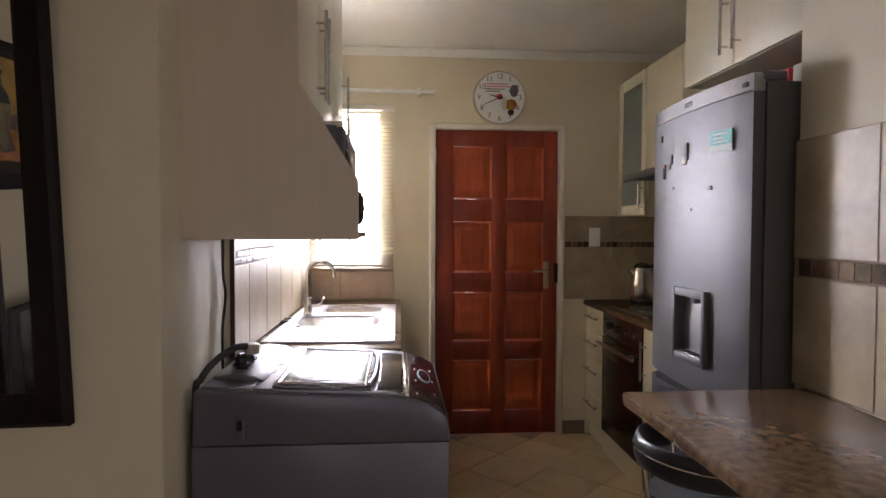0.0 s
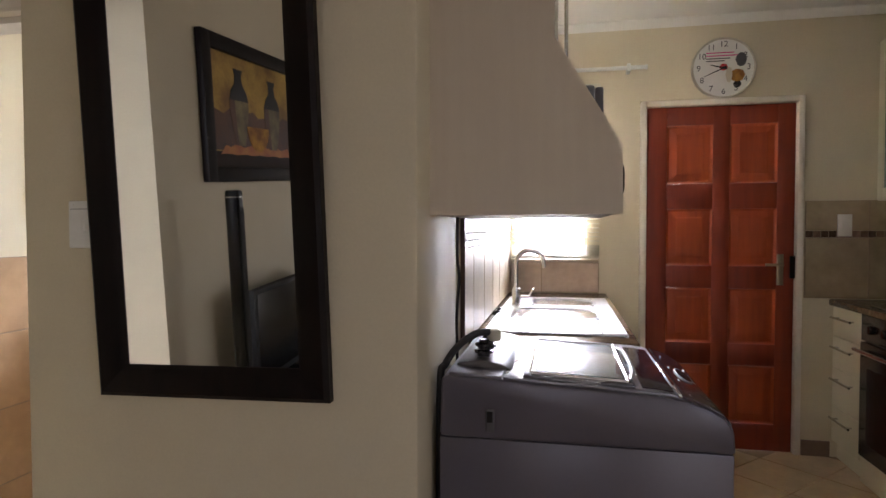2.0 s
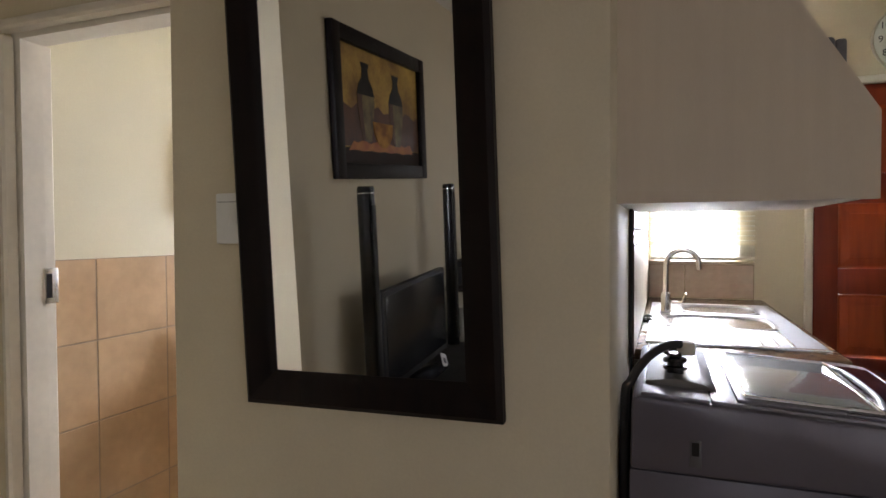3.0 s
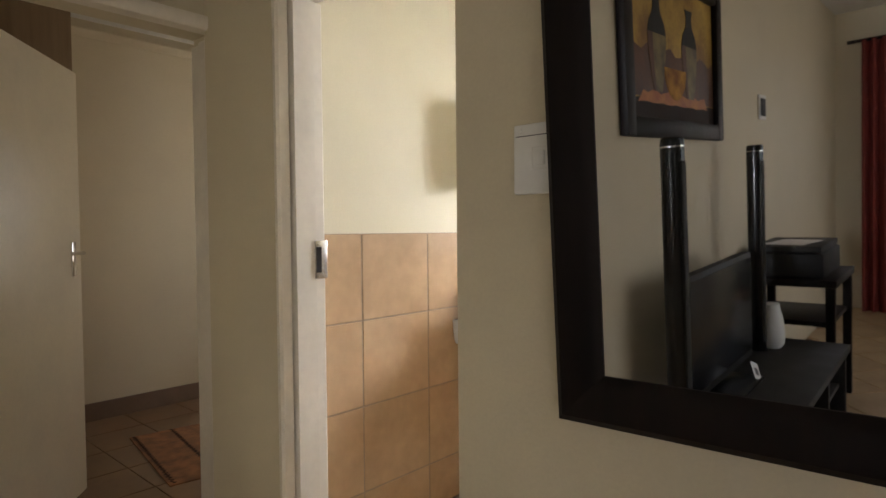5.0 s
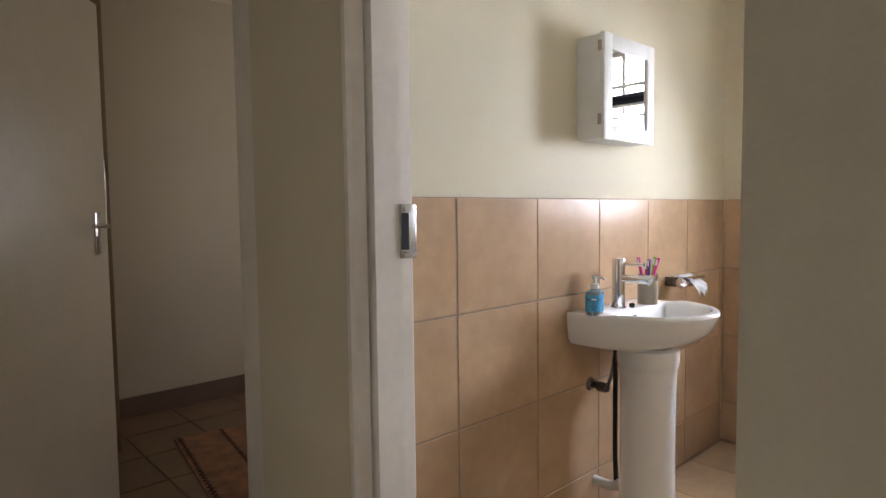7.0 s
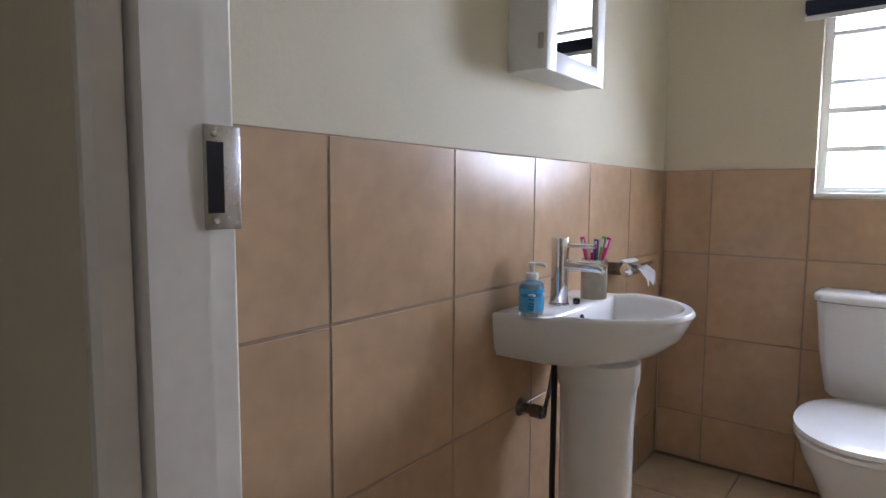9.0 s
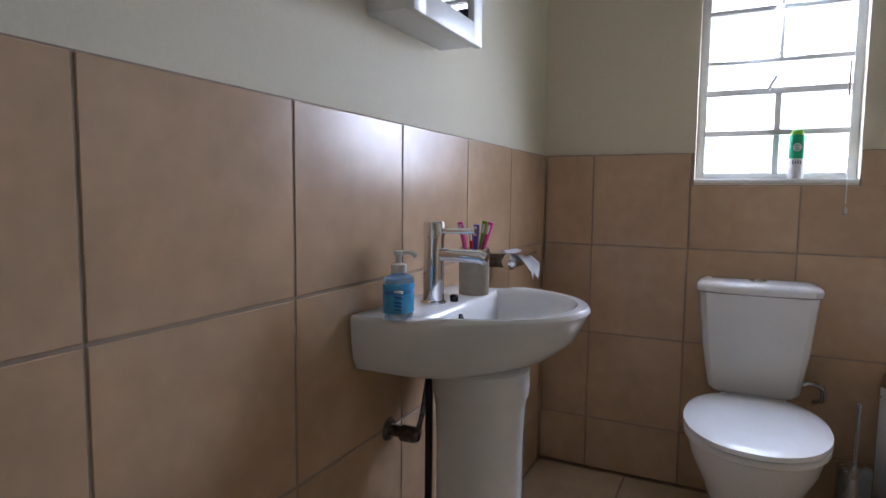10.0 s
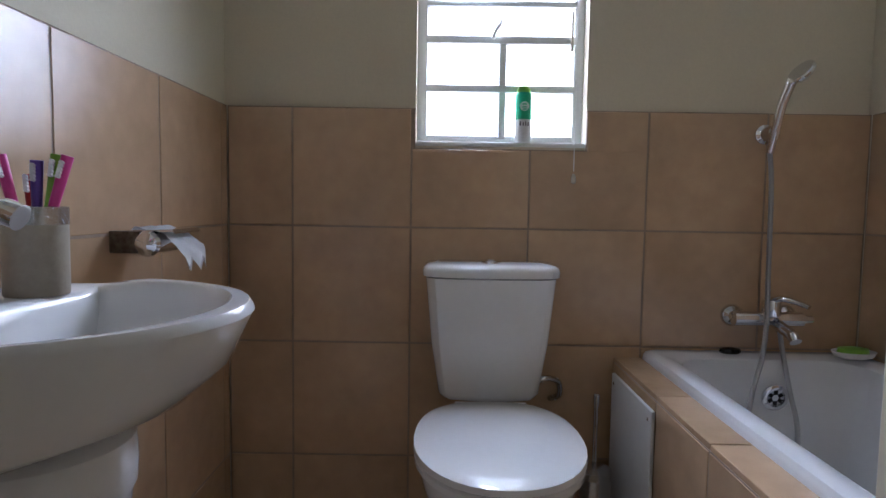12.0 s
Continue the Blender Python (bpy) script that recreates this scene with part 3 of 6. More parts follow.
def basin():
    b = thing("washbasin", "white ceramic washbasin on a pedestal against the tiles", "washbasin", (-3.16, 3.50, 0))
    c = 3.512
    xb = -3.284
    def deck(ring):
        """The tap deck lies a little lower than the rim."""
        out = []
        for x, y, z in ring:
            k = min(1.0, max(0.0, (xb + 0.21 - x) / 0.10))
            out.append((x, y, z - 0.010 * k * k * (3 - 2 * k)))
        return out
    rings = [dee(xb, c, 0.25, 0.10, 0.200, 0.688), dee(xb, c, 0.285, 0.10, 0.216, 0.692), dee(xb, c, 0.338, 0.11, 0.228, 0.712), dee(xb, c, 0.378, 0.12, 0.234, 0.748),
             deck(dee(xb, c, 0.398, 0.12, 0.237, 0.790)), deck(dee(xb, c, 0.404, 0.12, 0.238, 0.802)), deck(dee(xb, c, 0.402, 0.12, 0.237, 0.808)), deck(dee(xb + 0.002, c, 0.396, 0.12, 0.234, 0.812)), deck(dee(xb + 0.004, c, 0.388, 0.12, 0.229, 0.8125)),
             deck(dee(xb + 0.132, c, 0.245, 0.05, 0.209, 0.8115)), deck(dee(xb + 0.136, c, 0.238, 0.05, 0.204, 0.808)), deck(dee(xb + 0.140, c, 0.231, 0.05, 0.199, 0.800)), dee(xb + 0.146, c, 0.215, 0.05, 0.188, 0.768),
             dee(xb + 0.155, c, 0.185, 0.05, 0.160, 0.730), dee(xb + 0.17, c, 0.12, 0.04, 0.09, 0.708), dee(xb + 0.20, c, 0.03, 0.01, 0.02, 0.705)]
    bowl = part("bowl", loft(rings), CERAMIC, b)
    part("overflow_hole", placed(lathe([(0.011, 0), (0.011, 0.004)], (0, 0, 0), 16, (1, 0.8)), pose(xb + 0.1445, 3.475, 0.774, 0, 80, 0)), BLACK_M, bowl)
    part("drain", lathe([(0.02, 0), (0.02, 0.003), (0.012, 0.004)], (xb + 0.215, c, 0.705), 18), CHROME, bowl)
    prof = [(0.106, 0), (0.102, 0.03), (0.096, 0.10), (0.092, 0.30), (0.093, 0.52), (0.096, 0.595), (0.099, 0.615), (0.1035, 0.625), (0.1045, 0.650), (0.103, 0.676), (0.092, 0.684)]
    part("pedestal", lathe(prof, (-3.098, 3.49, 0), 40, (1.0, 0.95)), CERAMIC, b)
    # Black ring stands in for the shadow between bowl and pedestal.
    part("gasket", lathe([(0.086, 0), (0.086, 0.006)], (-3.102, 3.49, 0.683), 32), BLACK_M, b, "black ring as shadow in the gap under the bowl")


basin()


def basin_tap():
    t = thing("basin_mixer", "chrome pillar mixer tap on the washbasin", "tap", (-3.205, 3.478, 0.802))
    part("body", lathe([(0.027, 0), (0.027, 0.004), (0.0225, 0.008), (0.022, 0.142), (0.0232, 0.143), (0.0232, 0.172), (0.021, 0.175)], (-3.205, 3.478, 0.802), 28), CHROME, t)
    part("spout", tube([(-3.190, 3.478, 0.908), (-3.098, 3.480, 0.906), (-3.086, 3.480, 0.901)], 0.0135, 16), CHROME, t)
    part("lever", tube([(-3.187, 3.479, 0.958), (-3.111, 3.481, 0.959)], 0.0065, 12), CHROME, t)
    part("waste_knob", lathe([(0.009, 0), (0.010, 0.012), (0.007, 0.015)], (-3.172, 3.512, 0.803), 14), BLACK, t)


basin_tap()


def soap_bottle():
    p = (-3.190, 3.305, 0.802)
    b = thing("soap_dispenser", "half-full blue hand soap pump bottle on the basin", "bottle", p)
    body = part("bottle", lathe([(0.029, 0), (0.032, 0.004), (0.033, 0.02), (0.033, 0.076), (0.031, 0.083), (0.020, 0.088), (0.013, 0.091)], p, 28, (0.8, 1.08)), PALE_BLUE, b)
    part("label", lathe([(0.0333, 0.014), (0.0336, 0.016), (0.0336, 0.070), (0.0333, 0.072)], p, 28, (0.8, 1.08)), BLUE_LIQ, body, "blue printed label")
    for k, z in enumerate((0.056, 0.046, 0.036, 0.029, 0.022)):
        part("print_bar", B(p[0] + 0.010, p[0] + 0.026, p[1] - 0.034, p[1] - 0.028, p[2] + z, p[2] + z + 0.004), BLUE_LAB if k else WHITE, body)
    part("label_band", lathe([(0.0339, 0.052), (0.0339, 0.060)], p, 28, (0.8, 1.08)), BLUE_LAB, body)
    part("collar", lathe([(0.015, 0.092), (0.015, 0.108), (0.010, 0.110), (0.006, 0.111), (0.006, 0.126), (0.010, 0.127), (0.010, 0.134), (0.004, 0.136)], p, 18), WHITE, b, "white pump collar")
    part("nozzle", tube(smooth_line([(p[0], p[1], p[2] + 0.131), (p[0] + 0.024, p[1] + 0.006, p[2] + 0.131), (p[0] + 0.033, p[1] + 0.008, p[2] + 0.124)], 4), 0.0045), WHITE, b)
    b.scale = (1.0, 1.0, 0.94)


soap_bottle()


def tooth_cup():
    p = (-3.176, 3.630, 0.803)
    c = thing("toothbrush_cup", "beige stone toothbrush cup with a steel rim on the basin", "cup", p)
    part("cup_body", lathe([(0.0345, 0), (0.0355, 0.003), (0.0355, 0.086)], p, 32), STONE, c)
    part("rim", lathe([(0.0362, 0.086), (0.0362, 0.107), (0.0335, 0.108), (0.0325, 0.089), (0.004, 0.087)], p, 32), STEEL, c, "steel rim")
    brushes = ((-0.016, -0.010, -0.030, -0.014, 0.168, PINK, "pink"), (0.0, 0.004, 0.006, -0.002, 0.163, PURPLE, "purple"), (0.012, 0.008, 0.022, 0.012, 0.171, LIME, "green"),
               (0.016, -0.004, 0.040, 0.004, 0.169, PINK, "magenta"), (-0.008, 0.012, -0.012, 0.010, 0.146, RED_P, "red"))
    for x0, y0, x1, y1, h, mat, word in brushes:
        t = thing("toothbrush", f"{word} plastic toothbrush standing in the cup", "toothbrush", (p[0] + x0, p[1] + y0, p[2] + 0.072), "toothbrushes in the cup")
        a, e = Vector((p[0] + x0 * 0.6, p[1] + y0 * 0.6, p[2] + 0.06)), Vector((p[0] + x1, p[1] + y1, p[2] + h))
        part("handle", tube([a, a.lerp(e, 0.5), a.lerp(e, 0.72), e], 0.0055, 10, r_end=0.0072), mat, t)
        d = (e - a).normalized()
        bm = bmesh.new()
        q = a.lerp(e, 0.76)
        for k in range(5):
            s = q + d * (k * 0.0042)
            tube([s, s + Vector((0.001, -0.011, 0.002))], 0.0028, 6, bm)
        part("bristles", bm, WHITE, t, "white bristles")


tooth_cup()


def roll_holder():
    h = thing("toilet_roll_holder", "chrome toilet roll holder with a nearly used roll", "roll holder", (-3.287, 4.045, 0.84))
    dy, dz = 0.122, -0.020
    # Darker metal replaces the arm's mirror reflection of the tiles.
    part("side_arm", prism([(-3.287, 0.824), (-3.287, 0.864), (-3.225, 0.864), (-3.202, 0.858), (-3.195, 0.844), (-3.202, 0.830), (-3.225, 0.824)], "y", 3.983, 3.988, 0.001), TARNISH, h, "flat chrome side arm, darkened to show against the tiles")
    part("back_plate", placed(B(-3.2975, -3.288, 3.865, 3.985, 0.842, 0.884, bevel=0.003), pose(0.010, dy, dz)), CHROME, h)
    part("cover", placed(prism([(-3.280, 0.884), (-3.150, 0.888), (-3.145, 0.880), (-3.150, 0.884), (-3.280, 0.879)], "y", 3.868, 3.982), pose(-0.025, dy, dz)), CHROME, h)
    part("spindle", placed(tube([(-3.225, 3.86, 0.862), (-3.225, 3.955, 0.862)], 0.021, 24), pose(0.010, dy, dz)), CHROME, h)
    part("end_knob", placed(placed(lathe([(0.023, 0), (0.024, 0.004), (0.020, 0.011), (0.010, 0.015), (0.003, 0.016)], (0, 0, 0), 24), pose(-3.225, 3.861, 0.862, 90, 0, 0)), pose(0.010, dy, dz)), CHROME, h, "domed chrome end knob")
    pap = bmesh.new()
    line = smooth_line([(-3.245, 0.868, 0), (-3.226, 0.889, 0), (-3.195, 0.888, 0), (-3.160, 0.872, 0), (-3.141, 0.852, 0), (-3.130, 0.832, 0)], 5)
    cols = []
    for k in range(9):
        y = 3.873 + 0.104 * k / 8
        cols.append([pap.verts.new((p[0] + 0.003 * math.sin(5 * k + i * 0.6), y, p[1] + 0.002 * math.cos(3 * k + i) - (0.012 * (k % 3) if i > len(line) - 3 else 0))) for i, p in enumerate(line)])
    for a, b in zip(cols, cols[1:]):
        for i in range(len(a) - 1):
            pap.faces.new((a[i], a[i + 1], b[i + 1], b[i]))
    bmesh.ops.solidify(pap, geom=list(pap.faces), thickness=0.0012)
    part("paper", placed(pap, pose(-0.022, dy - 0.004, dz)), PAPER, h, "torn white tissue end")


def mirror_cabinet():
    m = thing("mirror_cabinet", "small white wall cabinet with a mirrored door", "cabinet", (-3.30, 3.525, 1.385))
    part("body", B(-3.30, -3.208, 3.362, 3.688, 1.385, 1.728, bevel=0.002), WHITE, m)
    bm = bmesh.new()
    for a in ((3.358, 3.408, 1.381, 1.732), (3.642, 3.692, 1.381, 1.732)):
        box(bm, -3.208, -3.190, *a, 0.003)
    for a in ((3.402, 3.648, 1.381, 1.431), (3.402, 3.648, 1.682, 1.732)):
        box(bm, -3.2075, -3.1905, *a, 0.003)
    door = part("door", bm, WHITE, m)
    part("mirror_pane", B(-3.206, -3.198, 3.404, 3.646, 1.428, 1.685), MIRROR, door, "mirror glass")
    for z in (1.43, 1.67):
        part("hinge", B(-3.212, -3.200, 3.352, 3.358, z, z + 0.035), STEEL, door)


def valve():
    v = thing("basin_valve", "tarnished angle valve and black waste pipe under the basin", "valve", (-3.27, 3.46, 0.50))
    part("flange", tube([(-3.287, 3.43, 0.524), (-3.282, 3.43, 0.524), (-3.278, 3.43, 0.524)], 0.026, 18, r_end=0.020), TARNISH, v)
    part("valve_body", tube([(-3.280, 3.43, 0.524), (-3.215, 3.435, 0.520)], 0.013, 12), TARNISH, v)
    part("riser", tube(smooth_line([(-3.222, 3.436, 0.52), (-3.216, 3.45, 0.56), (-3.212, 3.47, 0.64), (-3.205, 3.48, 0.69)], 5), 0.006, 8), TARNISH, v)
    part("knob", tube([(-3.252, 3.43, 0.522), (-3.248, 3.43, 0.522), (-3.226, 3.433, 0.521), (-3.222, 3.433, 0.521)], 0.018, 10), TARNISH, v, "tarnished valve knob")
    part("waste_pipe", tube(smooth_line([(-3.205, 3.462, 0.69), (-3.205, 3.462, 0.45), (-3.205, 3.462, 0.30), (-3.200, 3.462, 0.18)], 5), 0.0085, 10), BLACK_M, v, "black pipe")
    part("elbow", tube(smooth_line([(-3.29, 3.46, 0.16), (-3.22, 3.46, 0.16), (-3.18, 3.46, 0.18)], 5), 0.018, 12), WHITE, v, "white plastic waste elbow")


def oval(cx, y0, y1, hw, z, n=36, back=0.62):
    """An egg-shaped ring, round at the front (y0) and blunter at the back (y1)."""
    pts, cy, hl = [], (y0 + y1) / 2, (y1 - y0) / 2
    for i in range(n):
        a = 2 * math.pi * i / n
        s, c = math.sin(a), math.cos(a)
        p = back if s > 0 else 0.92
        pts.append((cx + hw * math.copysign(abs(c) ** p, c), cy + hl * math.copysign(abs(s) ** (0.9 if s > 0 else 1.0), s), z))
    return pts


def toilet():
    w = thing("toilet", "white close-coupled ceramic toilet with closed lid", "toilet", (-2.556, 4.30, 0))
    cx = -2.556
    def rr(hw, y0, y1, z, bow=0.020, r=0.032):
        """A ring with flat sides and back, rounded corners and a front that bows out."""
        ring = []
        for sx, sy, a0 in ((1, 1, 0), (-1, 1, 90)):
            ring += [(cx + sx * (hw - 0.012) + 0.012 * math.cos(radians(a0 + d)), y1 - 0.012 + 0.012 * math.sin(radians(a0 + d)), z) for d in (0, 30, 60, 90)]
        ring += [(cx - (hw - r) + r * math.cos(radians(180 + d)), y0 + bow + r + r * math.sin(radians(180 + d)) - bow * 0.25 * d / 75, z) for d in (0, 25, 50, 75)]
        for k in range(13):
            u = -0.86 + 1.72 * k / 12
            ring.append((cx + u * hw, y0 + bow * abs(u) ** 2.4, z))
        ring += [(cx + (hw - r) - r * math.cos(radians(180 + d)), y0 + bow + r + r * math.sin(radians(180 + d)) - bow * 0.25 * d / 75, z) for d in (75, 50, 25, 0)]
        return ring
    part("cistern", loft([rr(0.112, 4.444, 4.570, 0.405), rr(0.126, 4.430, 4.572, 0.412), rr(0.134, 4.424, 4.572, 0.424), rr(0.154, 4.411, 4.573, 0.56), rr(0.170, 4.402, 4.573, 0.733)]), CERAMIC, w)
    lid = part("cistern_lid", loft([rr(0.170, 4.402, 4.574, 0.7345), rr(0.177, 4.395, 4.575, 0.738), rr(0.178, 4.393, 4.575, 0.752), rr(0.175, 4.397, 4.574, 0.761), rr(0.166, 4.406, 4.570, 0.767), rr(0.14, 4.43, 4.56, 0.770)]), CERAMIC, w)
    part("flush_button", lathe([(0.026, 0), (0.026, 0.005), (0.023, 0.008), (0.016, 0.0085), (0.015, 0.007), (0.004, 0.007)], (cx, 4.478, 0.769), 24), CHROME, lid)
    pan = [oval(cx, 4.10, 4.50, 0.095, 0.0), oval(cx, 4.09, 4.50, 0.10, 0.04), oval(cx, 4.06, 4.50, 0.105, 0.15), oval(cx, 3.985, 4.48, 0.142, 0.26), oval(cx, 3.945, 4.45, 0.167, 0.33),
           oval(cx, 3.935, 4.44, 0.174, 0.375), oval(cx, 3.933, 4.44, 0.174, 0.384)]
    part("pan", loft(pan), CERAMIC, w)
    part("seat", loft([oval(cx, 3.925, 4.38, 0.176, 0.386), oval(cx, 3.918, 4.385, 0.181, 0.390), oval(cx, 3.918, 4.385, 0.181, 0.400), oval(cx, 3.924, 4.38, 0.176, 0.404)]), CERAMIC, w)
    part("lid", loft([oval(cx, 3.922, 4.385, 0.178, 0.406), oval(cx, 3.916, 4.39, 0.183, 0.410), oval(cx, 3.918, 4.39, 0.182, 0.422), oval(cx, 3.945, 4.37, 0.160, 0.431), oval(cx, 4.03, 4.30, 0.09, 0.434)]), CERAMIC, w, "glossy white lid")
    for s in (-1, 1):
        part("hinge", tube([(cx + s * 0.07 - 0.02, 4.392, 0.412), (cx + s * 0.07 + 0.02, 4.392, 0.412)], 0.010, 12), WHITE, w)
    part("inlet_hose", tube(smooth_line([(cx + 0.115, 4.50, 0.43), (cx + 0.155, 4.50, 0.455), (cx + 0.195, 4.52, 0.44), (cx + 0.20, 4.53, 0.40), (cx + 0.18, 4.56, 0.38)], 6), 0.008, 10), STEEL, w, "braided steel inlet hose")


def toilet_brush():
    b = thing("toilet_brush", "steel toilet brush in its round holder beside the toilet", "toilet brush", (-2.275, 4.44, 0))
    p = (-2.275, 4.44, 0)
    part("holder", lathe([(0.045, 0), (0.047, 0.004), (0.045, 0.21), (0.043, 0.215), (0.038, 0.21)], p, 24), STEEL, b)
    part("collar", lathe([(0.045, 0.213), (0.046, 0.216), (0.046, 0.232), (0.030, 0.240), (0.010, 0.243)], p, 24), STEEL, b)
    part("handle", lathe([(0.006, 0.24), (0.006, 0.40), (0.008, 0.403), (0.008, 0.430), (0.004, 0.434)], p, 14), CHROME, b)


def bathtub():
    t = thing("bathtub", "white acrylic bathtub set in a tiled ledge", "bathtub", (-1.81, 3.73, 0))
    def ring(e, z, r=0.08, ex=0.0):
        x0, x1, y0, y1 = -2.115 + e, -1.512 - e, 2.86 + e + ex, 4.574 - e
        return [(cx + r * math.cos(a), cy + r * math.sin(a), z) for cx, cy, a0 in ((x1 - r, y1 - r, 0), (x0 + r, y1 - r, 90), (x0 + r, y0 + r, 180), (x1 - r, y0 + r, 270)) for a in [radians(a0 + d) for d in (0, 18, 36, 54, 72, 90)]]
    tub = part("tub", loft([ring(-0.001, 0.470, 0.012), ring(-0.001, 0.505, 0.012), ring(0.0, 0.512, 0.015), ring(0.003, 0.520, 0.02), ring(0.012, 0.525, 0.03), ring(0.045, 0.523, 0.07), ring(0.060, 0.512, 0.09), ring(0.072, 0.46, 0.10), ring(0.095, 0.25, 0.11, 0.05), ring(0.125, 0.14, 0.12, 0.12), ring(0.20, 0.115, 0.09, 0.2)], False, True), ENAMEL, t)
    face = pose(-1.783, 4.487, 0.418, 96, 0, 0)
    ov = part("overflow", placed(lathe([(0.036, 0), (0.036, 0.006), (0.030, 0.010), (0.024, 0.010), (0.023, 0.006), (0.004, 0.006)], (0, 0, 0), 24), face), CHROME, t, "chrome overflow rosette")
    for k in range(6):
        part("slot", placed(B(-0.005, 0.005, 0.009, 0.021, 0.0058, 0.0072), face @ pose(0, 0, 0, 0, 0, 60 * k)), BLACK_M, ov)
    return t


def lathe_y(profile, x, y, z, steps=26):
    """A turned shape that stands out from a wall towards -y."""
    return placed(lathe(profile, (0, 0, 0), steps), pose(x, y, z, 90, 0, 0))


def bath_mixer():
    m = thing("bath_mixer", "chrome wall-mounted bath and shower mixer", "tap", (-1.79, 4.575, 0.62))
    for x in (-1.866, -1.716):
        part("rosette", lathe_y([(0.032, 0), (0.032, 0.004), (0.026, 0.012), (0.017, 0.020), (0.015, 0.034)], x, 4.578, 0.624), CHROME, m, "domed wall rosette")
    part("body", tube([(-1.880, 4.536, 0.622), (-1.872, 4.536, 0.622), (-1.700, 4.536, 0.622), (-1.692, 4.536, 0.622)], 0.020, 20), CHROME, m)
    part("cartridge", lathe([(0.024, 0), (0.025, 0.012), (0.025, 0.034), (0.021, 0.042), (0.006, 0.045)], (-1.782, 4.528, 0.634), 22), CHROME, m)
    part("lever", tube(smooth_line([(-1.782, 4.520, 0.676), (-1.772, 4.495, 0.684), (-1.752, 4.46, 0.680), (-1.738, 4.43, 0.672)], 5), 0.010, 12, r_end=0.006), CHROME, m)
    part("spout", tube(smooth_line([(-1.772, 4.530, 0.616), (-1.770, 4.49, 0.606), (-1.766, 4.45, 0.594), (-1.765, 4.435, 0.580)], 5), 0.015, 16), CHROME, m)
    part("diverter", tube([(-1.692, 4.536, 0.622), (-1.676, 4.536, 0.622), (-1.664, 4.536, 0.622)], 0.013, 16, r_end=0.010), CHROME, m)
    part("hose_nut", lathe([(0.011, 0), (0.012, 0.004), (0.012, 0.020)], (-1.752, 4.532, 0.586), 14), CHROME, m)


def shower():
    s = thing("hand_shower", "chrome hand shower on a wall bracket with a metal hose", "shower", (-1.80, 4.575, 1.12))
    part("bracket", lathe_y([(0.027, 0), (0.027, 0.006), (0.020, 0.012), (0.015, 0.020), (0.016, 0.052), (0.010, 0.060)], -1.800, 4.578, 1.128), CHROME, s)
    part("handle", tube(smooth_line([(-1.808, 4.530, 1.075), (-1.805, 4.515, 1.13), (-1.799, 4.498, 1.20), (-1.788, 4.478, 1.256)], 5), 0.0100, 14, r_end=0.0135), CHROME, s)
    part("shower_head", placed(lathe([(0.010, 0.020), (0.024, 0.016), (0.036, 0.006), (0.037, 0), (0.034, -0.004), (0.005, -0.005)], (0, 0, 0), 26), pose(-1.776, 4.462, 1.275, 0, 128, 12)), CHROME, s)
    line = smooth_line([(-1.808, 4.530, 1.08), (-1.803, 4.522, 0.98), (-1.802, 4.515, 0.75), (-1.806, 4.503, 0.62), (-1.836, 4.46, 0.53), (-1.872, 4.43, 0.45), (-1.915, 4.36, 0.37), (-1.905, 4.31, 0.25), (-1.855, 4.30, 0.20), (-1.806, 4.34, 0.27), (-1.768, 4.40, 0.36), (-1.760, 4.46, 0.45), (-1.752, 4.52, 0.55), (-1.752, 4.532, 0.588)], 14)
    bm = bmesh.new()
    rings = []
    up = Vector((0, 1, 0))
    for i in range(0, len(line) - 1):
        a, b = line[i], line[i + 1]
        d = (b - a).normalized()
        side = d.cross(up).normalized()
        vv = side.cross(d).normalized()
        for f, r in ((0.0, 0.0072), (0.5, 0.0060)):
            c = a.lerp(b, f)
            rings.append([bm.verts.new(c + r * (math.cos(k * math.pi / 4) * side + math.sin(k * math.pi / 4) * vv)) for k in range(8)])
    for a, b in zip(rings, rings[1:]):
        for k in range(8):
            bm.faces.new((a[k], a[(k + 1) % 8], b[(k + 1) % 8], b[k]))
    bmesh.ops.recalc_face_normals(bm, faces=bm.faces)
    part("hose", bm, SINK_STEEL, s, "ribbed steel hose")


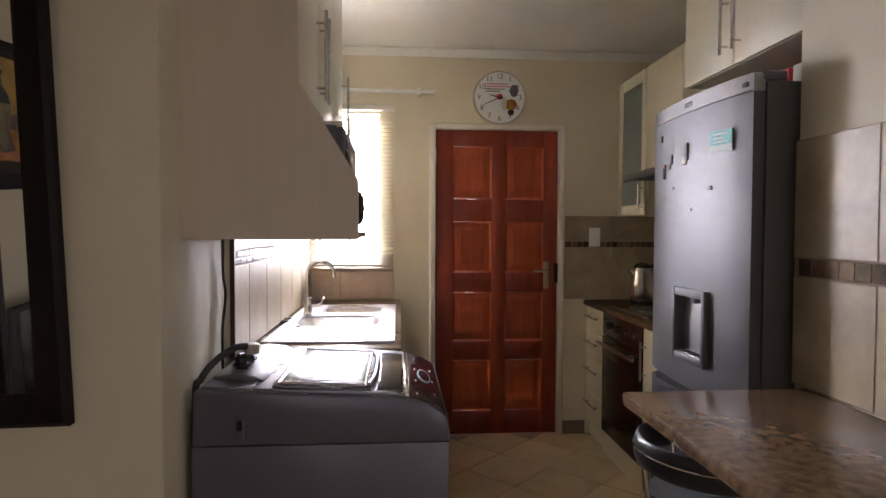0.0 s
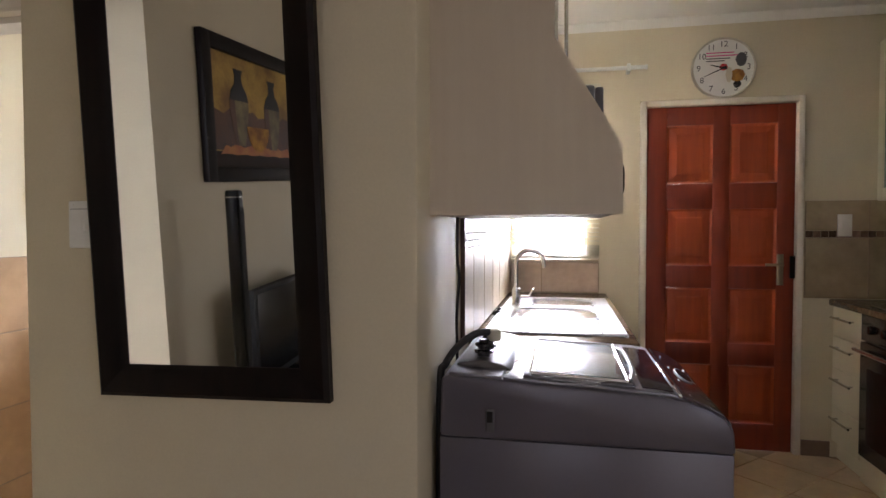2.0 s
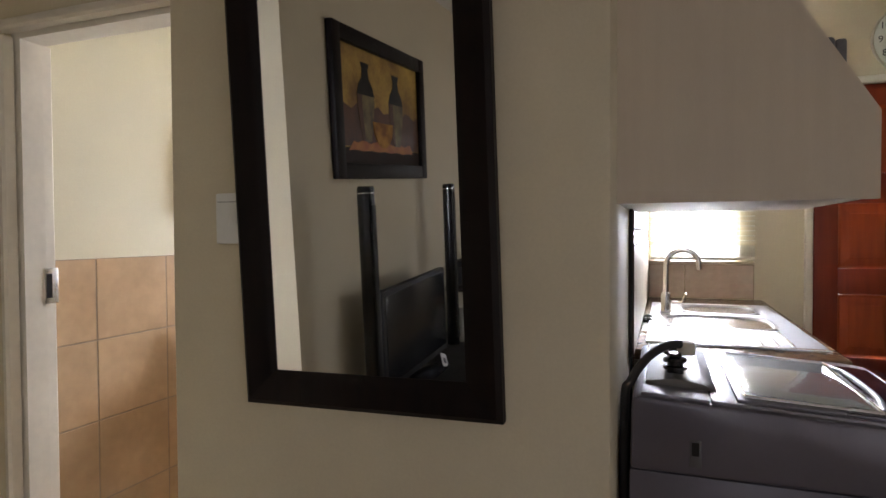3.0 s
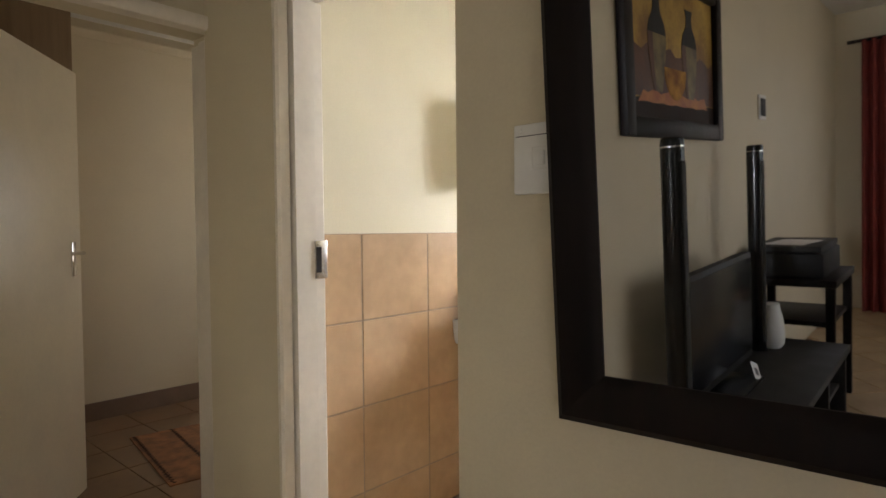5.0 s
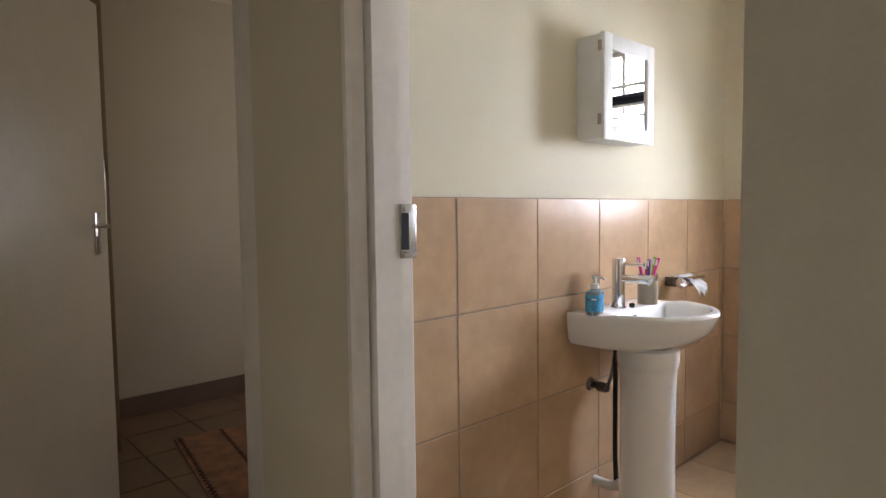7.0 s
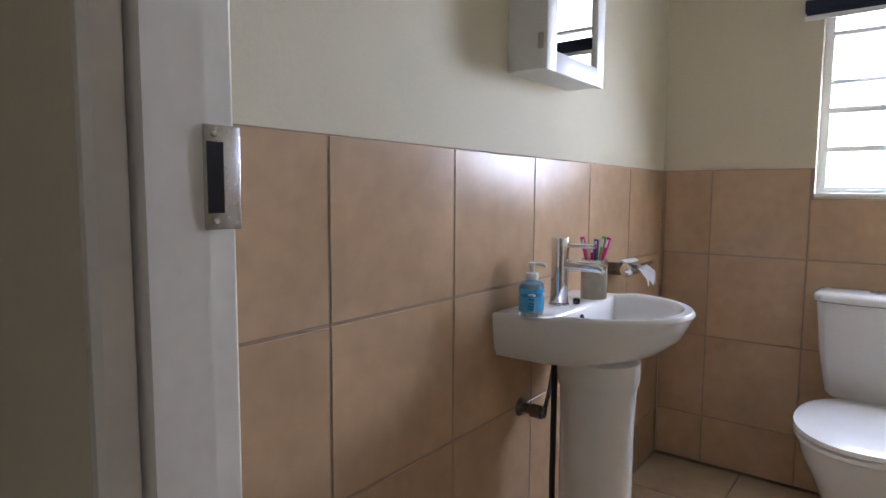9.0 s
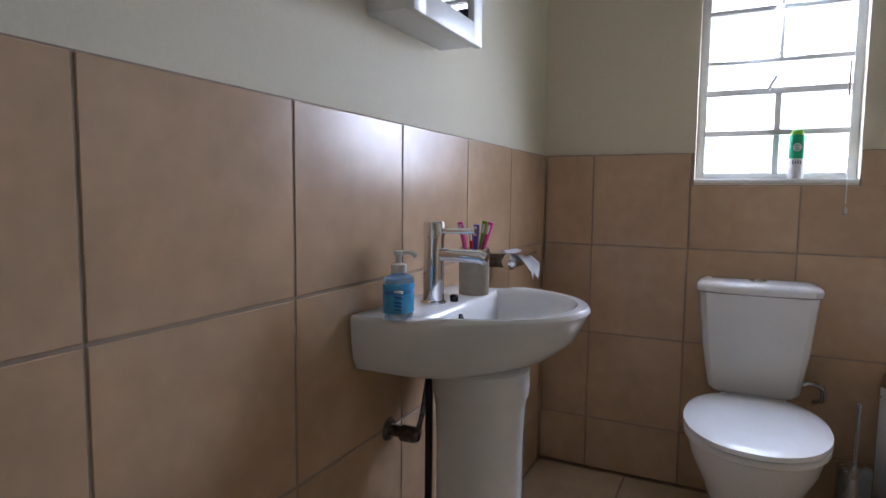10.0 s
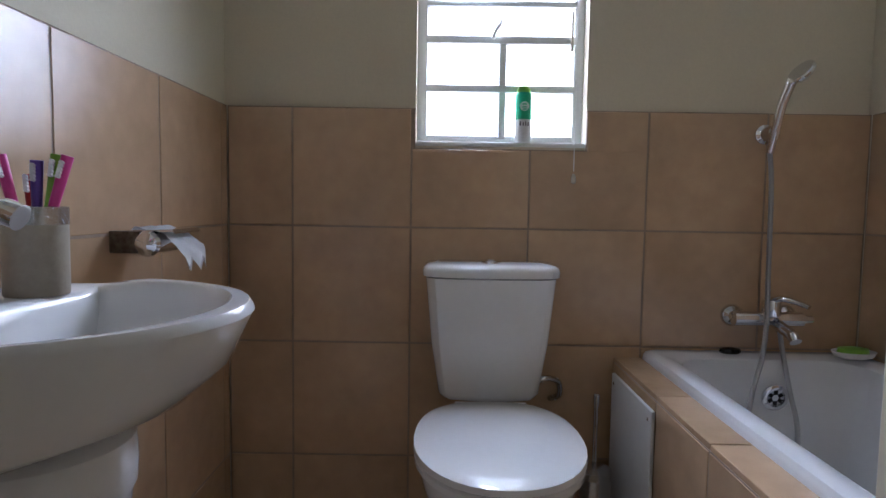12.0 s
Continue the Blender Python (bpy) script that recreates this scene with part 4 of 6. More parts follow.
def bath_small_things():
    solid("bath_plug", lathe([(0.020, 0), (0.023, 0.004), (0.021, 0.012), (0.008, 0.016)], (-1.885, 4.535, 0.525), 18, (1.3, 0.8)), BLACK, "black rubber bath plug on the tub rim", "plug", at=(-1.885, 4.535, 0.525))
    d = thing("soap_dish", "white oval soap dish with a green sponge on the tub rim", "soap dish", (-1.568, 4.50, 0.525))
    part("dish", lathe([(0.030, 0), (0.050, 0.006), (0.058, 0.020), (0.055, 0.020), (0.045, 0.010), (0.004, 0.008)], (-1.568, 4.50, 0.524), 26, (1.0, 0.65)), WHITE, d)
    part("sponge", lathe([(0.034, 0.010), (0.042, 0.016), (0.040, 0.028), (0.024, 0.031)], (-1.570, 4.50, 0.524), 20, (1.0, 0.6)), LIME, d, "green sponge")
    c = thing("air_freshener", "green and white air freshener can on the window sill", "spray can", (-2.462, 4.62, 1.0985))
    p = (-2.462, 4.622, 1.0985)
    part("can", lathe([(0.021, 0), (0.023, 0.003), (0.023, 0.070)], p, 24), PAPER, c, "white printed lower half")
    part("sleeve", lathe([(0.0235, 0.066), (0.0235, 0.135), (0.021, 0.142)], p, 24), GREEN, c, "green upper half")
    part("cap", lathe([(0.019, 0.142), (0.019, 0.152), (0.013, 0.160), (0.004, 0.162)], p, 20), LIME, c, "lime cap")
    part("badge", tube([(p[0], p[1] - 0.0225, p[2] + 0.102), (p[0], p[1] - 0.0245, p[2] + 0.102)], 0.013, 20), WHITE, c, "round white badge")
    for k, z in enumerate((0.108, 0.100, 0.094)):
        part("badge_mark", B(p[0] - 0.007 + 0.001 * k, p[0] + 0.006, p[1] - 0.0252, p[1] - 0.0244, p[2] + z - 0.002, p[2] + z + 0.001), GREEN, c)
    for k, x in enumerate((-0.012, -0.004, 0.003, 0.010)):
        part("print_bar", B(p[0] + x, p[0] + x + 0.003, p[1] - 0.0245, p[1] - 0.020, p[2] + 0.048, p[2] + 0.060 - 0.003 * (k % 2)), INK, c)
    b = thing("roller_blind", "rolled-up navy fabric blind over the bathroom window", "blind", (-2.53, 4.56, 1.70))
    part("roll", tube([(-2.82, 4.560, 1.745), (-2.24, 4.560, 1.745)], 0.022, 20), NAVY, b)
    part("bottom_bar", B(-2.82, -2.24, 4.545, 4.556, 1.695, 1.712, bevel=0.003), WHITE, b, "white bottom bar")
    part("drape", B(-2.815, -2.245, 4.546, 4.550, 1.708, 1.76), NAVY, b)
    part("cord", tube([(-2.325, 4.572, 1.72), (-2.325, 4.571, 1.02)], 0.0014, 6), WHITE, b, "thin white cord")
    part("cord_weight", lathe([(0.003, 0), (0.007, 0.004), (0.006, 0.022), (0.002, 0.028)], (-2.325, 4.570, 0.985), 12), SLAT, b)


roll_holder()
mirror_cabinet()
valve()
toilet()
toilet_brush()
bathtub()
bath_mixer()
shower()
bath_small_things()

# ledge and apron round the tub
structure("bath_apron", [(-2.183, -2.12, 2.56, 4.578, 0, 0.486), (-2.12, -1.505, 2.56, 2.86, 0, 0.486)], GROUT, "rendered core of the tiled bath surround")
pnl = thing("access_panel", "white painted access panel on the bath apron", "panel", (-2.20, 4.385, 0.05))
part("board", B(-2.206, -2.196, 4.225, 4.545, 0.05, 0.462, bevel=0.003), WHITE, pnl)
for y in (4.245, 4.525):
    for z in (0.075, 0.437):
        part("screw", placed(lathe([(0.005, 0), (0.003, 0.0015)], (0, 0, 0), 10), pose(-2.206, y, z, 0, -90, 0)), STEEL, pnl)


# ---- hall ----
def hall_mirror():
    at = Vector((-1.759, 2.193, 0.885))
    m = thing("framed_mirror", "tall wall mirror in a wide dark brown wooden frame", "mirror", at)
    hw, H, bar = 0.3145, 1.30, 0.080
    o = at
    prof = [(0.0, 0.0), (0.0, -0.022), (0.012, -0.032), (0.060, -0.026), (bar, -0.012), (bar, 0.0)]
    def rail(u0, v0, u1, v1, inu, inv, s0, s1):
        """One mitred rail from corner to corner."""
        a = [(o.x + u0 + inu[0] * p, o.y + q, o.z + v0 + inv[0] * p) for p, q in prof]
        b = [(o.x + u1 + inu[1] * p, o.y + q, o.z + v1 + inv[1] * p) for p, q in prof]
        return loft([a, b])
    part("frame_rail", rail(-hw, 0, hw, 0, (1, -1), (1, 1), 0, 0), DARK_WOOD, m)
    part("frame_rail", rail(-hw, H, hw, H, (1, -1), (-1, -1), 0, 0), DARK_WOOD, m)
    part("frame_rail", rail(-hw, 0, -hw, H, (1, 1), (1, -1), 0, 0), DARK_WOOD, m)
    part("frame_rail", rail(hw, 0, hw, H, (-1, -1), (1, -1), 0, 0), DARK_WOOD, m)
    part("glass", B(o.x - hw + bar - 0.004, o.x + hw - bar + 0.004, o.y - 0.010, o.y - 0.004, o.z + bar - 0.004, o.z + H - bar + 0.004), MIRROR, m, "mirror glass")
    m.rotation_euler = (radians(2.55), radians(-1.1), 0)


hall_mirror()
sw = thing("light_switch", "white square light switch on the wall beside the mirror", "light switch", (-2.115, 2.195, 1.257))
plate = part("plate", B(-2.173, -2.056, 2.1835, 2.195, 1.257, 1.380, bevel=0.004), WHITE, sw)
part("rocker_surround", B(-2.132, -2.098, 2.1815, 2.184, 1.300, 1.338, bevel=0.002), WHITE, plate)
part("rocker", B(-2.124, -2.106, 2.1785, 2.1825, 1.306, 1.332, bevel=0.002), WHITE, plate)
part("seam", B(-2.166, -2.063, 2.183, 2.1838, 1.358, 1.3595), INK, plate)
for x in (-2.158, -2.070):
    part("screw_cap", placed(lathe([(0.004, 0), (0.003, 0.0012)], (0, 0, 0), 10), pose(x, 2.1835, 1.369, 90, 0, 0)), WHITE, plate)

# ---- bedroom glimpse ----
rug = thing("rug", "terracotta woven rug with dark striped bands on the bedroom floor", "rug", (-4.85, 2.75, 0))
lie = pose(-5.215, 2.632, 0, 0, 0, -8.8)
part("weave", placed(B(0.0, 0.86, -0.012, 0.80, 0.001, 0.009, bevel=0.003), lie), RUG, rug)
for y in (0.0, 0.205, 0.41, 0.615):
    bm = bmesh.new()
    for k in range(46):
        x = 0.012 + 0.0182 * k
        box(bm, x, x + 0.011, y + 0.008 * (k % 2), y + 0.016 + 0.008 * (k % 2), 0.0092, 0.0108)
    part("band", placed(bm, lie), RUG_D, rug, "dark zigzag band")


def wardrobe():
    w = thing("wardrobe", "brown built-in wardrobe with long bar handles", "wardrobe", (-5.4, 1.5, 0))
    part("carcass", B(-5.74, -5.24, 0.9, 2.385, 0, 2.42), WARDROBE, w)
    for k in range(3):
        a = 0.905 + 0.493 * k
        d = part("door", B(-5.239, -5.221, a, a + 0.489, 0.08, 2.40, bevel=0.002), WARDROBE, w)
        bar_handle(d, -5.221, a + 0.462, 1.08, -5.221, a + 0.462, 1.40, (0.03, 0, 0))


wardrobe()


# ---- living room, seen in the mirror ----
VASE = surf("painted_olive_vase", (0.30, 0.225, 0.085), 0.5, 0, 0.15, 16, 0.1, 90, (0.09, 0.06, 0.025))
EMBER = surf("painted_orange_light", (0.62, 0.24, 0.05), 0.5, 0, 0.15, 12, 0.1, 90, (0.42, 0.10, 0.025))
DUSK = surf("painted_red_brown", (0.16, 0.065, 0.03), 0.5, 0, 0.2, 9, 0.1, 90, (0.075, 0.03, 0.018))


def painting():
    y0, y1, z0, z1 = -0.022, 1.022, 1.42, 2.104
    p = thing("painting", "still life painting of two vases in a dark wooden frame", "painting", (-2.5, (y0 + y1) / 2, z0))
    bm = bmesh.new()
    b = 0.072
    for a in ((y0, y0 + b, z0, z1), (y1 - b, y1, z0, z1)):
        box(bm, -2.50, -2.465, *a, 0.006)
    for a in ((y0 + b - 0.002, y1 - b + 0.002, z0, z0 + b), (y0 + b - 0.002, y1 - b + 0.002, z1 - b, z1)):
        box(bm, -2.50, -2.466, *a, 0.006)
    part("frame", bm, DARK_WOOD, p)
    part("canvas", B(-2.499, -2.490, y0 + b, y1 - b, z0 + b, z1 - b), GOLD, p, "golden painted canvas")
    def flat(name, outline, mat, x):
        return part(name, prism(outline, "x", -2.4905, x), mat, p)
    wave = lambda lo, hi, z, amp, n=16: [(lo + (hi - lo) * k / n, z + amp * math.sin(1.9 * k + z * 40)) for k in range(n + 1)]
    lo, hi, zb = y0 + b, y1 - b, z0 + b
    flat("painted_dusk", [(lo, zb + 0.08), *[(v[0], v[1]) for v in wave(hi, lo, zb + 0.27, 0.018)][::-1], (hi, zb + 0.08)], DUSK, -2.4897)
    flat("painted_table", [(lo, zb), *wave(lo, hi, zb + 0.075, 0.004), (hi, zb)], UMBER, -2.4895)
    flat("painted_cloth", [*wave(lo + 0.09, hi - 0.07, zb + 0.062, 0.003), *wave(lo + 0.12, hi - 0.12, zb + 0.105, 0.008)[::-1]], EMBER, -2.4890)
    prof = [(0.040, 0), (0.062, 0.06), (0.088, 0.17), (0.090, 0.22), (0.072, 0.265), (0.036, 0.30), (0.030, 0.34), (0.044, 0.372)]
    for cy, vb in ((0.690, 1.600), (0.345, 1.590)):
        o = [(cy + r, vb + h) for r, h in prof] + [(cy - r, vb + h) for r, h in prof[::-1]]
        flat("painted_vase", o, VASE, -2.4884)
        shade = [(cy + r, vb + h) for r, h in prof[:5]] + [(cy + 0.45 * r, vb + h) for r, h in prof[:5][::-1]]
        flat("painted_shade", shade, DUSK, -2.4881)
        top = [(cy + r, vb + h) for r, h in prof[3:]] + [(cy - r, vb + h) for r, h in prof[3:][::-1]]
        flat("painted_glaze", top, BLACK_M, -2.4878)
    flat("painted_bowl", [(0.51 + 0.115 * math.cos(a), 1.700 - 0.125 * abs(math.sin(a))) for a in [math.pi * k / 12 for k in range(13)]], AMBER, -2.4870)


painting()


def tower_speaker(y, h, x=-2.32):
    s = thing("tower_speaker", "slim glossy black tower loudspeaker on a round base", "loudspeaker", (x, y, 0), "tower speakers beside the television")
    part("base", lathe([(0.13, 0), (0.13, 0.012), (0.12, 0.02), (0.03, 0.026)], (x, y, 0), 30), BLACK, s)
    part("column", lathe([(0.028, 0.02), (0.028, 0.42)], (x, y, 0), 18), BLACK, s)
    part("cabinet", lathe([(0.033, 0.40), (0.036, 0.41), (0.036, h - 0.02), (0.034, h - 0.004), (0.028, h)], (x, y, 0), 24, (1.0, 0.9)), BLACK, s)
    part("grille", B(x + 0.020, x + 0.0370, y - 0.020, y + 0.020, 0.46, h - 0.07, bevel=0.010), BLACK_M, s, "black cloth grille")
    part("cap_ring", lathe([(0.0372, h - 0.030), (0.0372, h - 0.026)], (x, y, 0), 24, (1.0, 0.9)), CHROME, s)


tower_speaker(1.199, 1.385, -2.25)
tower_speaker(0.0, 1.384, -2.328)


def tv_corner():
    u = thing("tv_unit", "low black wooden television unit with open shelves", "tv unit", (-2.28, 0.35, 0))
    part("top", B(-2.49, -2.00, -0.28, 1.06, 0.385, 0.420, bevel=0.004), BLACK_M, u)
    part("bottom_shelf", B(-2.49, -2.02, -0.26, 1.04, 0.05, 0.085, bevel=0.003), BLACK_M, u)
    part("middle_shelf", B(-2.49, -2.04, -0.26, 1.04, 0.215, 0.235, bevel=0.003), BLACK_M, u)
    part("back_panel", B(-2.494, -2.488, -0.26, 1.04, 0.05, 0.385), BLACK_M, u)
    for y in (-0.25, 0.17, 0.60, 1.02):
        part("upright", B(-2.485, -2.015, y - 0.015, y + 0.015, 0.0, 0.385, bevel=0.003), BLACK_M, u)
    t = thing("television", "black flat television standing on the unit", "television", (-2.33, 0.58, 0.42))
    part("bezel", B(-2.345, -2.305, 0.180, 0.980, 0.445, 0.915, bevel=0.008), BLACK_M, t)
    part("screen", B(-2.3055, -2.3015, 0.205, 0.955, 0.480, 0.892, bevel=0.001), BLACK, t, "dark switched-off screen")
    part("stand", B(-2.43, -2.20, 0.42, 0.74, 0.420, 0.432, bevel=0.004), BLACK, t)
    part("neck", B(-2.36, -2.33, 0.54, 0.62, 0.43, 0.46, bevel=0.004), BLACK, t)
    c = thing("white_card", "small white printed card tilted on the unit", "card", (-2.22, 0.46, 0.42))
    tip = pose(-2.22, 0.46, 0.460, 28, -25, 0)
    part("card_sheet", placed(B(-0.0015, 0.0015, -0.028, 0.028, -0.036, 0.036), tip), PAPER, c)
    part("print_block", placed(B(0.0013, 0.0021, -0.014, 0.014, -0.018, 0.012), tip), INK, c, "grey printed block")
    v = solid("vase", lathe([(0.042, 0), (0.055, 0.02), (0.058, 0.07), (0.050, 0.14), (0.036, 0.195), (0.038, 0.21), (0.028, 0.21)], (-2.29, -0.085, 0.42), 26), WHITE, "white ceramic vase on the television unit", "vase", at=(-2.29, -0.085, 0.42))
    b = thing("printer", "dark grey printer on a side table", "printer", (-2.28, -0.60, 0.71))
    part("body", B(-2.45, -2.12, -0.83, -0.37, 0.710, 0.835, bevel=0.012), BLACK_M, b)
    part("scanner_lid", B(-2.45, -2.13, -0.825, -0.375, 0.837, 0.872, bevel=0.008), BLACK_M, b)
    part("paper_sheet", placed(B(-0.10, 0.10, -0.13, 0.13, 0, 0.001), pose(-2.29, -0.56, 0.8735, 0, 0, 12)), PAPER, b, "white sheet on the lid")
    s = thing("side_table", "dark wooden side table under the printer", "table", (-2.28, -0.60, 0))
    part("tabletop", B(-2.49, -2.06, -0.87, -0.32, 0.675, 0.710, bevel=0.004), DARK_WOOD, s)
    part("back_panel", B(-2.490, -2.478, -0.83, -0.36, 0.04, 0.50), DARK_WOOD, s)
    part("shelf", B(-2.478, -2.09, -0.83, -0.36, 0.47, 0.495, bevel=0.003), DARK_WOOD, s)
    for x in (-2.485, -2.11):
        for y in (-0.86, -0.37):
            part("leg", B(x, x + 0.04, y, y + 0.04, 0, 0.675, bevel=0.003), DARK_WOOD, s)
    w = thing("wall_socket_plate", "white wall plate with a dark insert", "wall plate", (-2.5, -0.818, 1.56))
    part("plate", B(-2.5, -2.49, -0.888, -0.748, 1.555, 1.695, bevel=0.003), WHITE, w)
    part("insert", B(-2.491, -2.486, -0.868, -0.768, 1.575, 1.675, bevel=0.002), BLACK_M, w)
    for x0 in (-2.30, -0.28):
        k = thing("curtain", "red cloth curtain hanging beside the living room window", "curtain", (x0 + 0.2, -3.1, 0.1), "living room curtains")
        pts = [(x0 + 0.42 * i / 40, -3.10 + 0.035 * math.sin(i * 0.95)) for i in range(41)]
        part("cloth", prism(pts + [(x, y + 0.006) for x, y in pts[::-1]], "z", 0.0, 2.27), RED_CURT, k)
    r = thing("curtain_rail", "dark curtain rail over the living room window", "curtain rail", (-1.1, -3.1, 2.27))
    part("pole", tube([(-2.4, -3.10, 2.27), (0.3, -3.10, 2.27)], 0.014, 12), DARK_WOOD, r)


tv_corner()


# ---- kitchen ----
def cabinet_doors(unit, mat, x, side, ys, z0, z1, handle=None):
    """Doors on the face x of a unit, between the y joints; side is the way that they face."""
    for i, (a, b) in enumerate(zip(ys, ys[1:])):
        lo, hi = sorted((x, x + side * 0.018))
        d = part("door", B(lo, hi, a + 0.0015, b - 0.0015, z0, z1, bevel=0.0025), mat, unit)
        if handle:
            hy = b - 0.04 if handle[0] == "far" or (handle[0] == "pair" and i % 2 == 0) else a + 0.04
            bar_handle(d, x + side * 0.018, hy, handle[1], x + side * 0.018, hy, handle[2], (side * 0.032, 0, 0))


def left_wall_unit():
    u = thing("wall_cabinet", "pale maple wall cabinet with a shaped end panel", "cabinet", (-1.08, 2.98, 1.34), "kitchen wall cabinets")
    out = [(-1.235, 1.340), (-0.763, 1.340), (-0.763, 1.505), (-0.925, 1.770), (-0.925, 2.50), (-1.235, 2.50)]
    part("end_panel", prism(out, "y", 2.328, 2.346), MELAMINE, u)
    part("shelf", B(-1.235, -0.775, 2.346, 2.93, 1.342, 1.360, bevel=0.001), MELAMINE, u)
    part("far_panel", B(-1.235, -0.858, 2.93, 2.948, 1.342, 1.772, bevel=0.001), MELAMINE, u)
    part("carcass", B(-1.235, -0.945, 2.346, 3.63, 1.772, 2.498), MELAMINE, u)
    cabinet_doors(u, CREAM_CAB, -0.945, 1, (2.346, 2.76, 3.19, 3.63), 1.772, 2.498, ("pair", 1.80, 2.10))


left_wall_unit()
mw = thing("microwave", "grey microwave oven with a dark door on the open cabinet shelf", "microwave", (-0.98, 2.63, 1.36))
part("case", B(-1.20, -0.826, 2.372, 2.90, 1.366, 1.662, bevel=0.008), SILVER, mw)
md = part("door", B(-0.826, -0.806, 2.375, 2.78, 1.372, 1.657, bevel=0.006), SILVER, mw)
part("door_window", B(-0.8065, -0.8035, 2.43, 2.73, 1.40, 1.63, bevel=0.001), BLACK, md, "dark door window")
part("handle", tube(smooth_line([(-0.808, 2.41, 1.375), (-0.766, 2.41, 1.392), (-0.760, 2.41, 1.43), (-0.766, 2.41, 1.468), (-0.808, 2.41, 1.485)], 5), 0.009, 10), BLACK, mw)
part("control_strip", B(-0.826, -0.808, 2.785, 2.895, 1.372, 1.657, bevel=0.005), BLACK, mw)
for z in (1.362,):
    for x in (-1.15, -0.84):
        part("foot", lathe([(0.012, -0.002), (0.012, 0.006)], (x, 2.62, z), 10), BLACK_M, mw)


def sink_side():
    wt = thing("worktop", "brown granite-look laminate worktop under the kitchen window", "worktop", (-0.94, 3.77, 0.88))
    part("slab", B(-1.235, -0.640, 2.96, NORTH, 0.880, 0.915, bevel=0.008), LAMINATE, wt)
    for a, b in ((2.96, 3.50), (3.50, 4.05), (4.05, 4.588)):
        u = thing("base_cabinet", "cream base cabinet under the sink worktop", "cabinet", (-0.94, (a + b) / 2, 0), "sink side base cabinets")
        part("carcass", B(-1.225, -0.685, a + 0.002, b - 0.002, 0.09, 0.879), MELAMINE, u)
        part("plinth", B(-1.20, -0.73, a + 0.002, b - 0.002, 0.0, 0.089), CREAM_CAB, u)
        cabinet_doors(u, CREAM_CAB, -0.684, 1, (a + 0.002, b - 0.002), 0.095, 0.875, ("far", 0.60, 0.80))
    s = thing("sink", "stainless steel double bowl sink with a ribbed drainer", "sink", (-0.93, 3.66, 0.915))
    bm = bmesh.new()
    X0, X1, Y0, Y1, zt = -1.195, -0.668, 3.06, 4.27, 0.921
    bowls = ((-1.13, -0.745, 3.44, 3.80), (-1.06, -0.745, 3.89, 4.20))
    gx, gy = [X0, -1.13, -1.06, -0.745, X1], [Y0, 3.44, 3.80, 3.89, 4.20, Y1]
    grid = [[bm.verts.new((x, y, 0.9155)) for y in gy] for x in gx]
    for i in range(4):
        for j in range(5):
            if not ((j == 1 and i in (1, 2)) or (j == 3 and i == 2)):
                bm.faces.new((grid[i][j], grid[i + 1][j], grid[i + 1][j + 1], grid[i][j + 1]))
    up = bmesh.ops.extrude_face_region(bm, geom=list(bm.faces))["geom"]
    bmesh.ops.translate(bm, verts=[v for v in up if isinstance(v, bmesh.types.BMVert)], vec=(0, 0, zt - 0.9155))
    part("deck", bm, SINK_STEEL, s)
    for x0, x1, y0, y1 in bowls:
        def ring(e, z, r):
            return [(cx + r * math.cos(a), cy + r * math.sin(a), z) for cx, cy, a0 in ((x1 - e - r, y1 - e - r, 0), (x0 + e + r, y1 - e - r, 90), (x0 + e + r, y0 + e + r, 180), (x1 - e - r, y0 + e + r, 270)) for a in [radians(a0 + d) for d in (0, 30, 60, 90)]]
        bowl = part("bowl", loft([ring(-0.012, zt + 0.0012, 0.10), ring(0.0, zt + 0.002, 0.10), ring(0.006, zt - 0.006, 0.10), ring(0.014, zt - 0.12, 0.09), ring(0.045, zt - 0.15, 0.07), ring(0.10, zt - 0.154, 0.04)], False, True), SHADED_STEEL, s)
        part("waste", lathe([(0.035, 0), (0.035, 0.003), (0.012, 0.004)], ((x0 + x1) / 2, (y0 + y1) / 2, zt - 0.154), 18), CHROME, bowl)
    for k in range(8):
        part("drainer_rib", B(-1.08 + 0.045 * k, -1.068 + 0.045 * k, 3.10, 3.40, zt - 0.001, zt + 0.003, bevel=0.0015), STEEL, s)
    part("front_lip", B(X0, X1, Y0 - 0.004, Y0 + 0.010, 0.915, zt + 0.005, bevel=0.002), STEEL, s)
    t = thing("kitchen_tap", "chrome gooseneck mixer tap behind the sink", "tap", (-1.13, 3.86, 0.921))
    part("base", lathe([(0.026, 0), (0.026, 0.006), (0.021, 0.010), (0.021, 0.085), (0.014, 0.092)], (-1.13, 3.86, 0.921), 22), CHROME, t)
    part("gooseneck", tube(smooth_line([(-1.13, 3.86, 1.00), (-1.13, 3.86, 1.12), (-1.122, 3.86, 1.165), (-1.085, 3.86, 1.198), (-1.035, 3.86, 1.196), (-1.000, 3.86, 1.165), (-0.992, 3.86, 1.115)], 6), 0.0115, 14), CHROME, t)
    part("lever", tube([(-1.11, 3.86, 0.965), (-1.065, 3.855, 0.968), (-1.045, 3.85, 1.01)], 0.009, 10, r_end=0.005), CHROME, t)
    for y in (3.70, 3.60):
        solid("sink_plug", lathe([(0.022, 0), (0.024, 0.005), (0.018, 0.012), (0.006, 0.015)], (-1.205, y, 0.9155), 16), BLACK, "black rubber sink plug on the worktop", "plug", "sink plugs", at=(-1.205, y, 0.9155))
    b = thing("venetian_blind", "cream venetian blind hanging over the kitchen window", "blind", (-0.945, 4.55, 1.12))
    part("headrail", B(-1.215, -0.682, 4.535, 4.575, 2.135, 2.175, bevel=0.003), SLAT, b)
